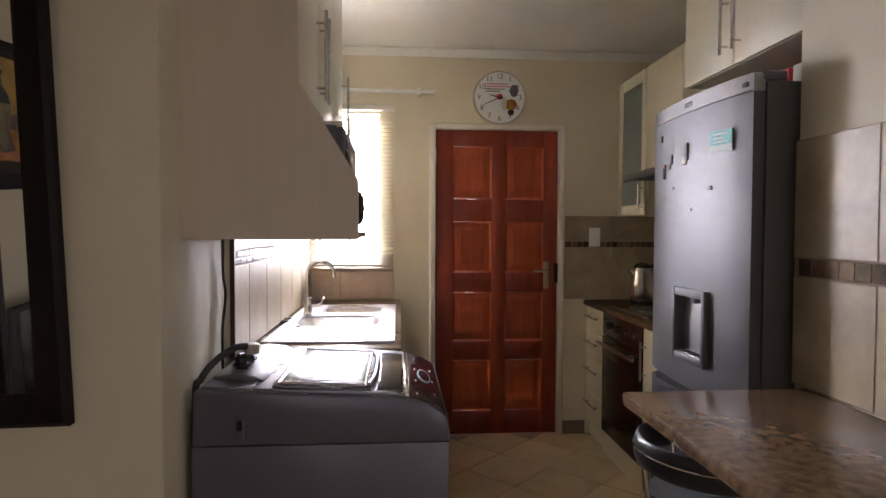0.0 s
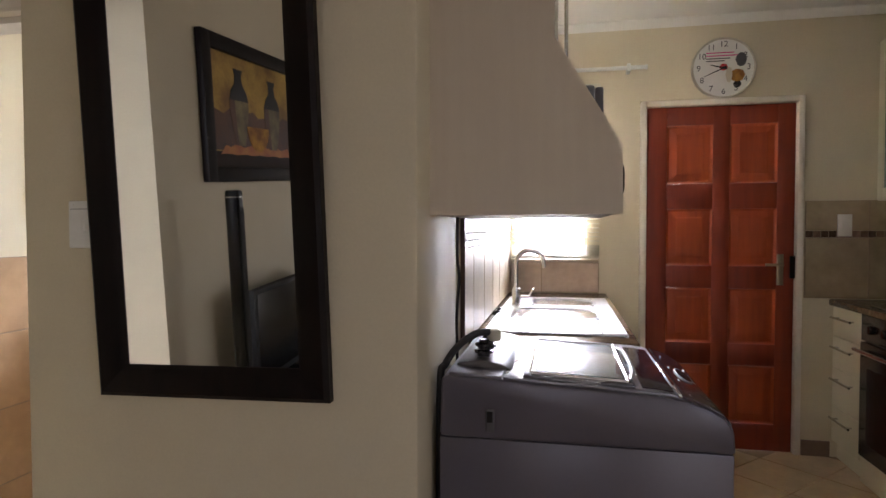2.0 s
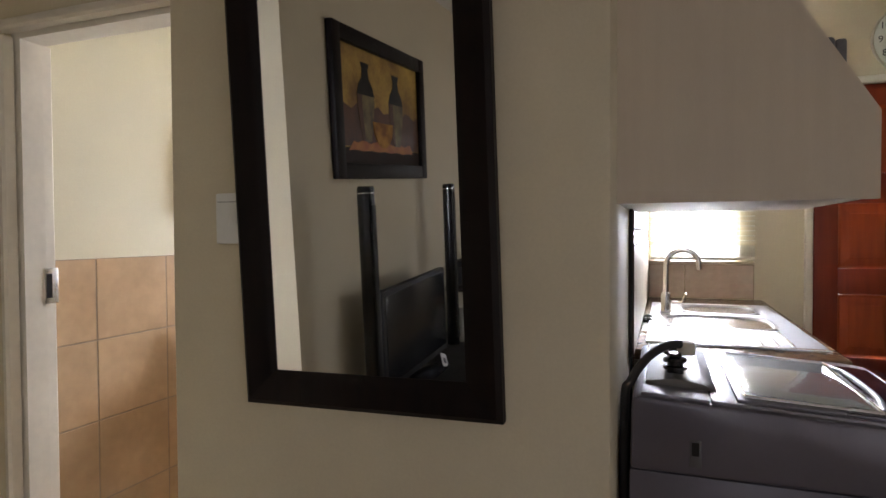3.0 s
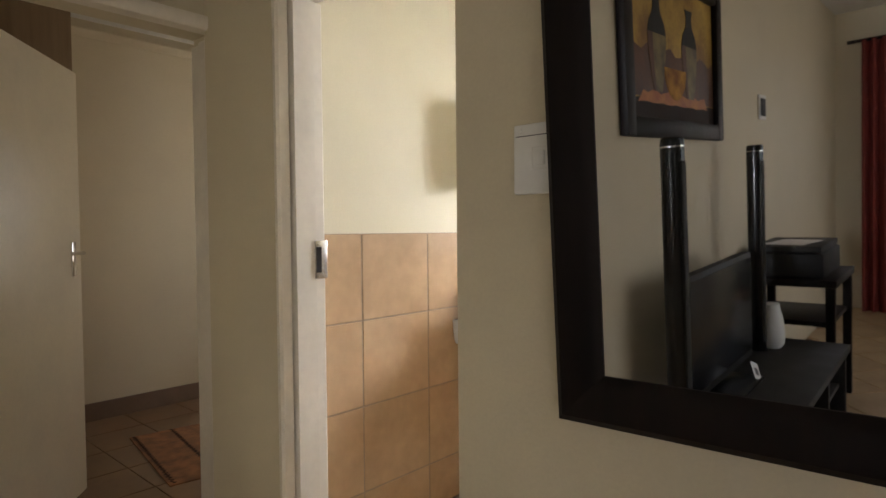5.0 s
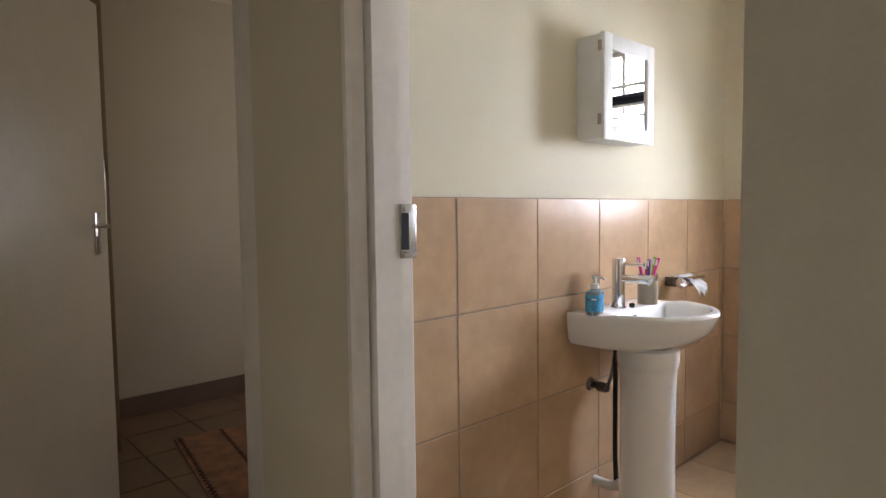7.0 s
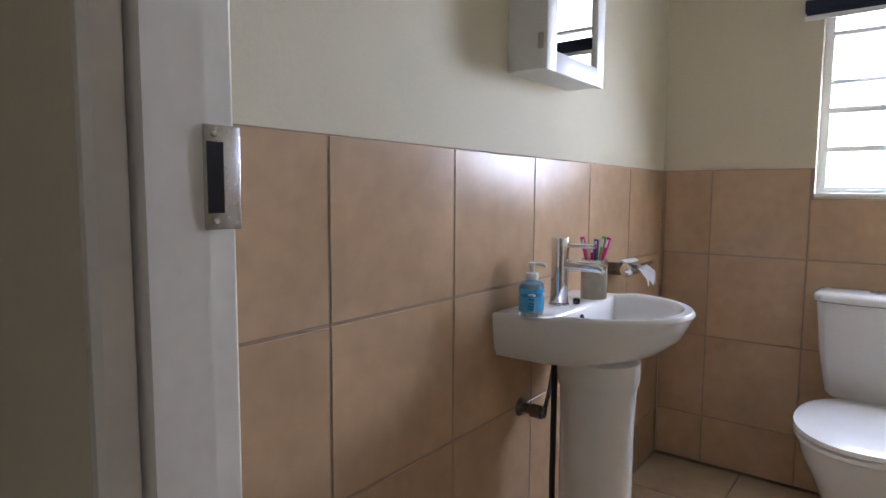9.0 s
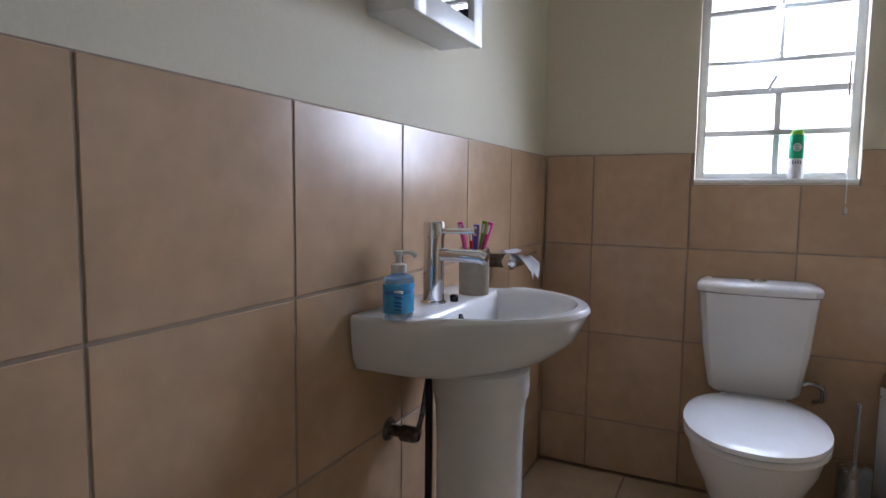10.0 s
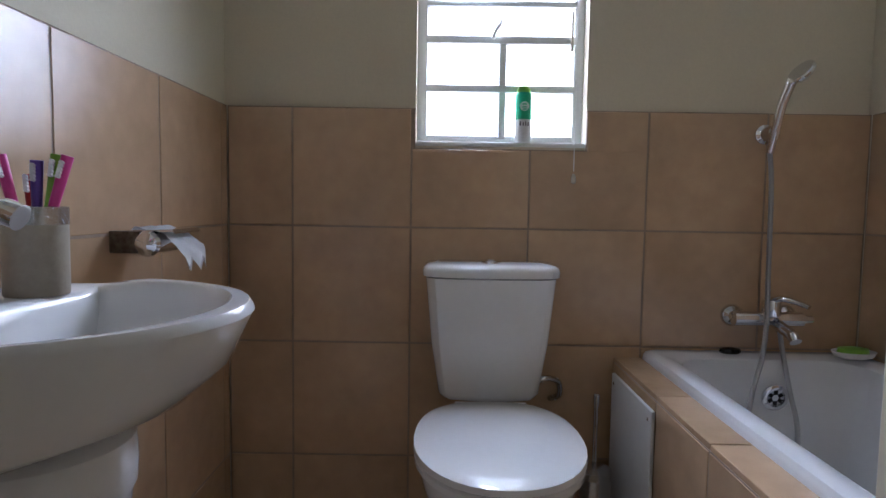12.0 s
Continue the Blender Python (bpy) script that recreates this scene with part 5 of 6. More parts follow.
    part("bottom_rail", B(-1.21, -0.686, 4.540, 4.572, 1.128, 1.145, bevel=0.003), SLAT, b)
    for z in [1.150 + 0.007 * i for i in range(9)] + [1.235 + 0.0262 * i for i in range(34)]:
        part("slat", placed(B(-0.262, 0.262, -0.0125, 0.0125, -0.0006, 0.0006), pose(-0.947, 4.556, z, 14, 0, 0)), SLAT, b)
    for x in (-1.12, -0.76):
        part("ladder_cord", tube([(x, 4.543, 1.14), (x, 4.543, 2.14)], 0.0012, 6), WHITE, b)
    r = thing("curtain_rod", "white telescopic rod above the kitchen window", "curtain rod", (-0.83, 4.52, 2.25))
    part("rod", tube([(-1.235, 4.525, 2.255), (-0.43, 4.525, 2.255)], 0.012, 12), WHITE, r)
    part("end_bracket", B(-0.535, -0.515, 4.51, NORTH, 2.232, 2.278, bevel=0.003), WHITE, r)
    part("end_cap", tube([(-0.43, 4.525, 2.255), (-0.42, 4.525, 2.255)], 0.015, 12), WHITE, r)


sink_side()


def washing_machine():
    w = thing("washing_machine", "grey top-loading washing machine with a smoked glass lid", "washing machine", (-0.865, 2.63, 0))
    y0, y1 = 2.308, 2.925
    crest = [(-1.203, 0.930), (-1.188, 0.937), (-1.00, 0.927), (-0.82, 0.918), (-0.68, 0.911), (-0.615, 0.902), (-0.565, 0.883), (-0.530, 0.862), (-0.513, 0.838)]
    def top_at(x):
        for (a, h), (b, k) in zip(crest, crest[1:]):
            if x <= b:
                return h + (k - h) * (x - a) / (b - a)
        return crest[-1][1]
    def skin(x0, x1, lo, hi, n=10):
        """An outline that follows the crown of the machine between two heights over it."""
        xs = [x0 + (x1 - x0) * i / n for i in range(n + 1)]
        return [(x, top_at(x) + lo) for x in xs] + [(x, top_at(x) + hi) for x in xs[::-1]]
    part("cabinet", prism([(-1.207, 0.03), (-1.207, 0.7800), (-0.512, 0.7800), (-0.512, 0.03)], "y", y0 + 0.002, y1 - 0.002, 0.003), WM_GREY, w)
    part("top_cover", prism([(-1.207, 0.7805), *crest, (-0.508, 0.7805)], "y", y0, y1, 0.009), WM_GREY, w)
    part("rear_deck", prism(skin(-1.185, -1.052, -0.004, 0.006), "y", y0 + 0.014, y1 - 0.014, 0.002), WM_DARK, w, "dark glossy rear deck")
    part("deck", prism(skin(-1.048, -0.634, -0.004, 0.006), "y", y0 + 0.014, y1 - 0.014, 0.002), WM_DARK, w, "dark glossy deck round the lid")
    cp = part("control_panel", prism(skin(-0.622, -0.522, -0.004, 0.006), "y", y0 + 0.016, y1 - 0.016, 0.002), WM_PANEL, w, "glossy plum control panel")
    part("trim_strip", prism(skin(-0.634, -0.624, -0.003, 0.009, 3), "y", y0 + 0.015, y1 - 0.015, 0.002), CHROME, w, "bright trim strip")
    part("edge_strip", prism(skin(-0.521, -0.516, -0.003, 0.007, 2), "y", y0 + 0.015, y1 - 0.015, 0.001), SILVER, w, "pale edge of the panel")
    tilt = lambda x, y, lift: pose(x, y, top_at(x) + lift, 0, 24, 0)
    part("display_ring", placed(lathe([(0.046, -0.002), (0.046, 0.003), (0.042, 0.0035)], (0, 0, 0), 28, (0.50, 1.7)), tilt(-0.572, 2.60, 0.006)), SILVER, cp, "pale oval ring")
    part("display", placed(lathe([(0.040, 0), (0.040, 0.004), (0.034, 0.005)], (0, 0, 0), 28, (0.48, 1.65)), tilt(-0.572, 2.60, 0.006)), BLACK, cp)
    for k in range(7):
        part("print_bar", placed(B(-0.0015, 0.0015, -0.007, 0.007, 0, 0.001), tilt(-0.600 + 0.055 * (k % 2), 2.36 + 0.075 * k, 0.0062)), WHITE, cp)
    g = part("lid", prism(skin(-1.000, -0.728, 0.004, 0.013), "y", 2.336, 2.846, 0.004), WM_DARK, w, "silver-grey lid frame")
    part("lid_glass", prism(skin(-0.978, -0.750, 0.011, 0.0155), "y", 2.362, 2.820, 0.001), WM_GLASS, g, "smoked glass")
    rim = bmesh.new()
    for y in (2.356, 2.826):
        tube([(x, y, top_at(x) + 0.0145) for x in (-0.984, -0.92, -0.86, -0.80, -0.744)], 0.0045, 8, rim)
    for x in (-0.984, -0.744):
        tube([(x, 2.356, top_at(x) + 0.0145), (x, 2.826, top_at(x) + 0.0145)], 0.0045, 8, rim)
    part("lid_rim", rim, CHROME, g, "bright lid rim")
    part("lid_grip", tube(smooth_line([(-0.736, 2.38, top_at(-0.736) + 0.012), (-0.722, 2.47, top_at(-0.722) + 0.017), (-0.720, 2.59, top_at(-0.72) + 0.018), (-0.722, 2.71, top_at(-0.722) + 0.017), (-0.736, 2.80, top_at(-0.736) + 0.012)], 5), 0.007, 10), SILVER, g)
    part("soap_window", prism(skin(-0.712, -0.640, 0.005, 0.0085), "y", 2.345, 2.850, 0.001), WM_PANEL, w, "plum window beside the lid")
    part("rear_cover", prism([(-1.178, 0.938), (-1.178, 0.950), (-1.12, 0.958), (-1.06, 0.950), (-1.03, 0.934)], "y", 2.40, 2.86, 0.004), SILVER_D, w)
    for y in (2.47, 2.55):
        part("inlet_valve", lathe([(0.018, 0), (0.018, 0.012), (0.027, 0.014), (0.027, 0.020), (0.018, 0.022), (0.018, 0.030), (0.025, 0.032), (0.025, 0.038), (0.014, 0.042), (0.014, 0.05)], (-1.115, y, 0.952), 16), BLACK, w)
    part("valve_cap", lathe([(0.018, 0), (0.020, 0.01), (0.018, 0.03), (0.008, 0.034)], (-1.09, 2.50, 0.994), 14), SLAT, w, "cream hose nut")
    part("inlet_hose", tube(smooth_line([(-1.09, 2.50, 1.016), (-1.13, 2.475, 1.018), (-1.175, 2.44, 0.992), (-1.209, 2.40, 0.945), (-1.222, 2.39, 0.88), (-1.222, 2.39, 0.45), (-1.222, 2.40, 0.12)], 8), 0.010, 12), RUBBER, w, "dark inlet hose")
    part("side_clip", B(-1.090, -1.068, y0 - 0.004, y0 + 0.004, 0.800, 0.856, bevel=0.002), SILVER, w)
    part("clip_slot", B(-1.086, -1.072, y0 - 0.006, y0 - 0.001, 0.825, 0.852), BLACK_M, w)
    for x in (-1.16, -0.56):
        for y in (y0 + 0.04, y1 - 0.04):
            part("foot", lathe([(0.025, 0), (0.025, 0.02), (0.015, 0.032)], (x, y, 0), 14), BLACK_M, w)


washing_machine()
cord = solid("power_cord", tube(smooth_line([(-1.222, 2.66, 1.345), (-1.224, 2.67, 1.22), (-1.222, 2.69, 1.15), (-1.224, 2.66, 1.05), (-1.222, 2.65, 0.95), (-1.222, 2.66, 0.80), (-1.222, 2.66, 0.10)], 8), 0.0045, 8), BLACK_M, "black power cord hanging down the kitchen wall", "cable", at=(-1.222, 2.66, 0.1))


def clock():
    c = thing("wall_clock", "round white wall clock with a rooster picture above the door", "clock", (0.007, NORTH, 2.06))
    o = Vector((0.007, NORTH, 2.238))
    turn = pose(o.x, o.y, o.z, 90, 0, 0)
    part("rim", placed(lathe([(0.172, 0), (0.176, 0.004), (0.176, 0.022), (0.171, 0.026), (0.166, 0.022), (0.164, 0.016)], (0, 0, 0), 48), turn), SLAT, c)
    face = part("face", placed(lathe([(0.167, 0.004), (0.167, 0.0175), (0.02, 0.018)], (0, 0, 0), 48), turn), WHITE, c)
    for k in range(1, 13):
        a = radians(90 - 30 * k)
        part("numeral", glyphs(str(k), 0.047, turn @ pose(0.136 * math.cos(a), 0.136 * math.sin(a), 0.0195)), INK, face)
    def flat(name, pts, mat, lift):
        part(name, placed(prism(pts, "z", 0.0178, lift), turn), mat, face)
    blob = lambda x, y, rx, ry, n=14: [(x + rx * math.cos(2 * math.pi * i / n) * (1 + 0.12 * math.sin(3.7 * i)), y + ry * math.sin(2 * math.pi * i / n)) for i in range(n)]
    flat("picture_hen", blob(0.075, -0.045, 0.042, 0.036), AMBER, 0.0186)
    flat("picture_tail", blob(0.095, 0.045, 0.030, 0.040), INK, 0.0185)
    flat("picture_neck", blob(0.030, -0.040, 0.018, 0.045), SLAT, 0.0187)
    flat("picture_foot", blob(0.075, -0.095, 0.022, 0.020), BLACK_M, 0.0185)
    flat("picture_comb", blob(0.0, 0.005, 0.022, 0.020), RED_P, 0.0190)
    for i, (w, y) in enumerate(((0.15, 0.085), (0.17, 0.068), (0.13, 0.052), (0.10, 0.038))):
        flat("print_bar", [(-0.095, y), (-0.095 + w, y), (-0.095 + w, y + 0.006), (-0.095, y + 0.006)], PINK if i < 2 else INK, 0.0184)
    def pointer(name, ang, ln, w):
        bm = prism([(-w, -0.02), (w, -0.02), (w * 0.4, ln), (-w * 0.4, ln)], "z", 0.0205, 0.0222)
        part(name, placed(bm, turn @ pose(0, 0, 0, 0, 0, -ang)), BLACK_M, c)
    pointer("hour_pointer", 285, 0.075, 0.005)
    pointer("minute_pointer", 246, 0.115, 0.004)
    part("pivot", placed(lathe([(0.008, 0.018), (0.008, 0.025), (0.004, 0.027)], (0, 0, 0), 14), turn), BLACK_M, c)


clock()


def right_side():
    wt = thing("worktop", "brown granite-look laminate worktop beside the fridge", "worktop", (0.89, 3.87, 0.88))
    part("slab", B(0.585, 1.18, 3.16, NORTH, 0.872, 0.908, bevel=0.008), LAMINATE, wt)
    u = thing("drawer_unit", "cream four-drawer kitchen unit", "cabinet", (0.89, 4.42, 0))
    part("carcass", B(0.625, 1.17, 4.262, 4.588, 0.10, 0.871), MELAMINE, u)
    part("plinth", B(0.640, 1.17, 4.262, 4.588, 0, 0.099), CREAM_CAB, u)
    for z0, z1 in ((0.105, 0.30), (0.304, 0.52), (0.524, 0.70), (0.704, 0.866)):
        d = part("drawer", B(0.607, 0.624, 4.264, 4.584, z0, z1, bevel=0.0025), CREAM_CAB, u)
        bar_handle(d, 0.607, 4.31, z1 - 0.055, 0.607, 4.54, z1 - 0.055, (-0.030, 0, 0))
    o = thing("oven", "dark brown built-under oven with a bar handle", "oven", (0.89, 3.96, 0))
    part("body", B(0.628, 1.17, 3.664, 4.258, 0.135, 0.871), SILVER_D, o)
    part("plinth", B(0.615, 1.17, 3.664, 4.258, 0, 0.134), CREAM_CAB, o)
    part("control_panel", B(0.606, 0.627, 3.666, 4.256, 0.735, 0.868, bevel=0.003), OVEN, o)
    for k in range(4):
        part("knob", placed(lathe([(0.022, 0), (0.021, 0.014), (0.018, 0.018), (0.005, 0.019)], (0, 0, 0), 18), pose(0.606, 4.15 - 0.13 * k, 0.80, 0, -90, 0)), OVEN, o)
    dr = part("oven_door", B(0.602, 0.627, 3.666, 4.256, 0.14, 0.728, bevel=0.004), OVEN, o)
    bar_handle(dr, 0.602, 3.69, 0.690, 0.602, 4.235, 0.690, (-0.038, 0, 0), 0.011)
    part("window", B(0.600, 0.603, 3.74, 4.18, 0.22, 0.60), BLACK, dr)
    b = thing("base_cabinet", "cream base cabinet between oven and fridge", "cabinet", (0.89, 3.41, 0))
    part("carcass", B(0.628, 1.17, 3.165, 3.660, 0.10, 0.871), MELAMINE, b)
    part("plinth", B(0.640, 1.17, 3.165, 3.660, 0, 0.099), CREAM_CAB, b)
    cabinet_doors(b, CREAM_CAB, 0.628, -1, (3.166, 3.660), 0.105, 0.866, ("far", 0.60, 0.80))
    h = thing("hob", "black glass electric hob set in the worktop", "hob", (0.88, 3.92, 0.908))
    part("glass", B(0.64, 1.13, 3.66, 4.22, 0.9085, 0.914, bevel=0.002), BLACK, h)
    part("steel_edge", B(0.632, 0.642, 3.655, 4.225, 0.9085, 0.9155, bevel=0.001), STEEL, h)
    for x, y, r in ((0.78, 3.80, 0.09), (0.78, 4.08, 0.075), (1.0, 3.80, 0.075), (1.0, 4.08, 0.09)):
        part("ring", lathe([(r, 0), (r, 0.004), (r - 0.012, 0.006)], (x, y, 0.914), 28), BLACK_M, h)
    k = thing("kettle", "brushed steel electric kettle on the worktop", "kettle", (0.895, 4.36, 0.908))
    p = (0.895, 4.36, 0.909)
    part("base", lathe([(0.075, 0), (0.078, 0.006), (0.076, 0.022)], p, 28), BLACK, k)
    part("body", lathe([(0.074, 0.022), (0.078, 0.035), (0.074, 0.12), (0.064, 0.20), (0.055, 0.225)], p, 32), STEEL, k)
    part("lid", lathe([(0.055, 0.225), (0.050, 0.240), (0.030, 0.252), (0.008, 0.256)], p, 24), BLACK, k)
    part("handle", tube(smooth_line([(p[0] + 0.055, p[1] - 0.01, p[2] + 0.235), (p[0] + 0.10, p[1] - 0.02, p[2] + 0.24), (p[0] + 0.125, p[1] - 0.02, p[2] + 0.18), (p[0] + 0.115, p[1] - 0.02, p[2] + 0.09), (p[0] + 0.085, p[1] - 0.015, p[2] + 0.05)], 5), 0.012, 12), BLACK, k)
    part("spout", tube([(p[0] - 0.055, p[1], p[2] + 0.185), (p[0] - 0.085, p[1], p[2] + 0.215)], 0.020, 12, r_end=0.012), STEEL, k)
    s = thing("socket_switch", "white double switch on the kitchen tiles", "light switch", (0.654, NORTH - 0.014, 1.265))
    part("plate", B(0.616, 0.690, NORTH - 0.022, NORTH - 0.013, 1.263, 1.388, bevel=0.003), WHITE, s)
    part("rocker", B(0.640, 0.666, NORTH - 0.026, NORTH - 0.021, 1.31, 1.345, bevel=0.002), WHITE, s)
    g = thing("wall_cabinet", "cream wall cabinet with a frosted glass door", "cabinet", (0.98, 4.37, 1.46), "kitchen wall cabinets")
    part("carcass", B(0.836, 1.18, 4.155, NORTH, 1.462, 2.34), CREAM_CAB, g)
    fr = bmesh.new()
    for a in ((4.158, 4.215, 1.462, 2.34), (4.530, 4.588, 1.462, 2.34)):
        box(fr, 0.817, 0.835, *a, 0.003)
    for a in ((4.213, 4.532, 1.462, 1.53), (4.213, 4.532, 2.27, 2.34)):
        box(fr, 0.8175, 0.8345, *a, 0.003)
    d = part("door", fr, CREAM_CAB, g)
    part("pane", B(0.824, 0.830, 4.213, 4.532, 1.528, 2.272), FROST_CAB, d, "frosted glass pane")
    bar_handle(d, 0.817, 4.185, 1.49, 0.817, 4.185, 1.65, (-0.03, 0, 0))
    c = thing("wall_cabinet", "cream wall cabinet above the extractor hood", "cabinet", (0.98, 3.66, 1.73), "kitchen wall cabinets")
    part("carcass", B(0.836, 1.18, 3.17, 4.152, 1.735, 2.34), CREAM_CAB, c)
    cabinet_doors(c, CREAM_CAB, 0.835, -1, (3.172, 3.70, 4.150), 1.737, 2.34)
    e = thing("extractor_hood", "slim grey pull-out extractor hood over the hob", "extractor hood", (0.92, 3.86, 1.68))
    part("body", B(0.80, 1.17, 3.56, 4.150, 1.690, 1.733, bevel=0.003), SILVER_D, e)
    part("slide", B(0.690, 1.0, 3.565, 4.148, 1.668, 1.692, bevel=0.004), SILVER, e)
    part("front_strip", B(0.683, 0.697, 3.56, 4.152, 1.658, 1.700, bevel=0.004), SILVER, e)
    t = thing("wall_cabinet", "cream cabinet above the fridge with two bar handles", "cabinet", (0.87, 2.79, 1.975), "kitchen wall cabinets")
    part("carcass", B(0.585, 1.18, 2.412, 3.165, 1.975, 2.498), MELAMINE, t)
    cabinet_doors(t, CREAM_CAB, 0.584, -1, (2.414, 2.79, 3.163), 1.977, 2.498, ("pair", 2.02, 2.24))


right_side()


def fridge():
    f = thing("fridge", "tall silver fridge freezer with a water dispenser and magnets", "fridge", (0.78, 2.78, 0))
    y0, y1 = 2.432, 3.128
    def door(z0, z1, x=0.462, a=0.0, b=1.0):
        """A stretch of the bowed door between the shares a and b of its width."""
        front = []
        for i in range(13):
            t = a + (b - a) * i / 12
            front.append((x - 0.055 * (1 - (2 * t - 1) ** 2) ** 0.75 * 0.62 - 0.037, y0 + (y1 - y0) * t))
        out = front + [(x, y0 + (y1 - y0) * b), (x, y0 + (y1 - y0) * a)]
        return prism(out, "z", z0, z1)
    part("cabinet", B(0.470, 1.10, y0 + 0.004, y1 - 0.004, 0.05, 1.83, bevel=0.006), SILVER_D, f, "dark grey side")
    share = lambda y: (y - y0) / (y1 - y0)
    up = door(0.800, 0.9205)
    for piece in (door(1.1305, 1.795), door(0.9205, 1.1305, a=0.0, b=share(2.640)), door(0.9205, 1.1305, a=share(2.836), b=1.0)):
        tmp = bpy.data.meshes.new("piece")
        piece.to_mesh(tmp)
        piece.free()
        up.from_mesh(tmp)
        bpy.data.meshes.remove(tmp)
    bmesh.ops.remove_doubles(up, verts=up.verts, dist=0.0002)
    part("upper_door", up, SILVER, f)
    part("top_cap", door(1.797, 1.850), SILVER_L, f, "light grey cap strip")
    fz = part("freezer_door", door(0.06, 0.770), SILVER, f)
    part("grip_recess", B(0.398, 0.455, y0 + 0.10, y1 - 0.10, 0.772, 0.798), BLACK_M, f)
    part("grip", B(0.391, 0.408, y0 + 0.12, y1 - 0.12, 0.755, 0.772, bevel=0.004), SILVER, fz)
    for y in (2.5, 3.05):
        part("foot", lathe([(0.02, 0), (0.02, 0.05)], (0.6, y, 0), 12), BLACK_M, f)
        part("foot", lathe([(0.02, 0), (0.02, 0.05)], (1.0, y, 0), 12), BLACK_M, f)
    w = bmesh.new()
    X = 0.384
    for a in ((2.618, 2.641, 0.895, 1.162), (2.835, 2.858, 0.895, 1.162)):
        box(w, X - 0.008, X + 0.016, *a, 0.006)
    for a in ((2.640, 2.836, 1.130, 1.162), (2.640, 2.836, 0.895, 0.921)):
        box(w, X - 0.0075, X + 0.016, *a, 0.006)
    d = part("water_dispenser", w, SILVER, f, "silver dispenser surround")
    part("recess", prism([(0.440, 0.922), (0.440, 1.129), (0.424, 1.129), (0.414, 1.02), (0.414, 0.922)], "y", 2.641, 2.835), SILVER_L, d, "pale grey recess wall")
    part("drip_tray", B(X - 0.006, 0.414, 2.646, 2.830, 0.9215, 0.930, bevel=0.002), STEEL, d)
    part("spout", B(X + 0.014, 0.424, 2.722, 2.754, 1.108, 1.129, bevel=0.004), SILVER, d)
    for k in range(7):
        part("tray_slat", B(X - 0.004, 0.410, 2.657 + 0.0245 * k, 2.663 + 0.0245 * k, 0.9302, 0.9325), BLACK_M, d)
    part("badge", B(0.388, 0.392, 2.75, 2.80, 1.815, 1.832, bevel=0.001), INK, f, "small grey maker badge")
    part("badge", B(0.412, 0.4205, 2.45, 2.475, 1.812, 1.826, bevel=0.001), INK, f, "small grey badge")
    part("hinge", B(0.455, 0.53, 2.428, 2.445, 1.830, 1.858, bevel=0.004), WM_GREY, f)
    marks = ((2.782, 1.655, 0.020, 0.050, INK), (2.795, 1.625, 0.024, 0.026, SLAT), (2.906, 1.640, 0.014, 0.030, INK), (2.925, 1.615, 0.012, 0.016, STONE), (2.978, 1.594, 0.016, 0.036, DARK_WOOD), (2.970, 1.620, 0.012, 0.014, RED_CURT),
             (3.008, 1.732, 0.012, 0.020, INK), (2.888, 1.531, 0.008, 0.009, WHITE), (2.969, 1.497, 0.009, 0.010, SLAT), (2.624, 1.513, 0.020, 0.012, INK), (2.742, 1.444, 0.007, 0.008, WHITE))
    for y, z, a, b, mat in marks:
        a, b = 0.62 * a, 0.62 * b
        t = (y - y0) / (y1 - y0)
        x = 0.425 - 0.0341 * (1 - (2 * t - 1) ** 2) ** 0.75
        solid("fridge_magnet", B(x - 0.006, x + 0.002, y - a, y + a, z - b, z + b, bevel=0.003), mat, "small novelty magnet on the fridge door", "magnet", "fridge magnets", at=(x, y, z))
    t = (2.5625 - y0) / (y1 - y0)
    x = 0.425 - 0.0341 * (1 - (2 * t - 1) ** 2) ** 0.75
    cd = thing("fridge_card", "turquoise and white card held on the fridge door", "card", (x, 2.5625, 1.66))
    lean = pose(x - 0.0035, 2.5625, 1.661, 2, 0, 5.3)
    part("card", placed(B(-0.0015, 0.0015, -0.056, 0.056, -0.035, 0.035), lean), PALE_CARD, cd)
    part("card_print", placed(B(-0.0025, -0.0012, -0.056, 0.056, -0.012, 0.035), lean), TEAL, cd, "turquoise print")
    for k, (a, b) in enumerate(((-0.040, 0.030), (-0.040, 0.010), (-0.040, 0.036))):
        part("print_bar", placed(B(-0.0032, -0.0024, -b, -a, 0.022 - 0.013 * k, 0.026 - 0.013 * k), lean), WHITE, cd)
    r = solid("red_folder", B(0.62, 0.90, 2.56, 2.66, 1.831, 1.905, bevel=0.004), RED_P, "red folder lying on top of the fridge", "folder", at=(0.75, 2.75, 1.831))
    r2 = solid("white_tray", B(0.62, 1.0, 2.46, 2.54, 1.831, 1.905, bevel=0.006), WHITE, "white box on top of the fridge", "box", at=(0.8, 2.5, 1.831))


fridge()


STOOL = surf("dark_grey_moulded_plastic", (0.045, 0.045, 0.052), 0.3, 0, 0.06, 8, 0.02)


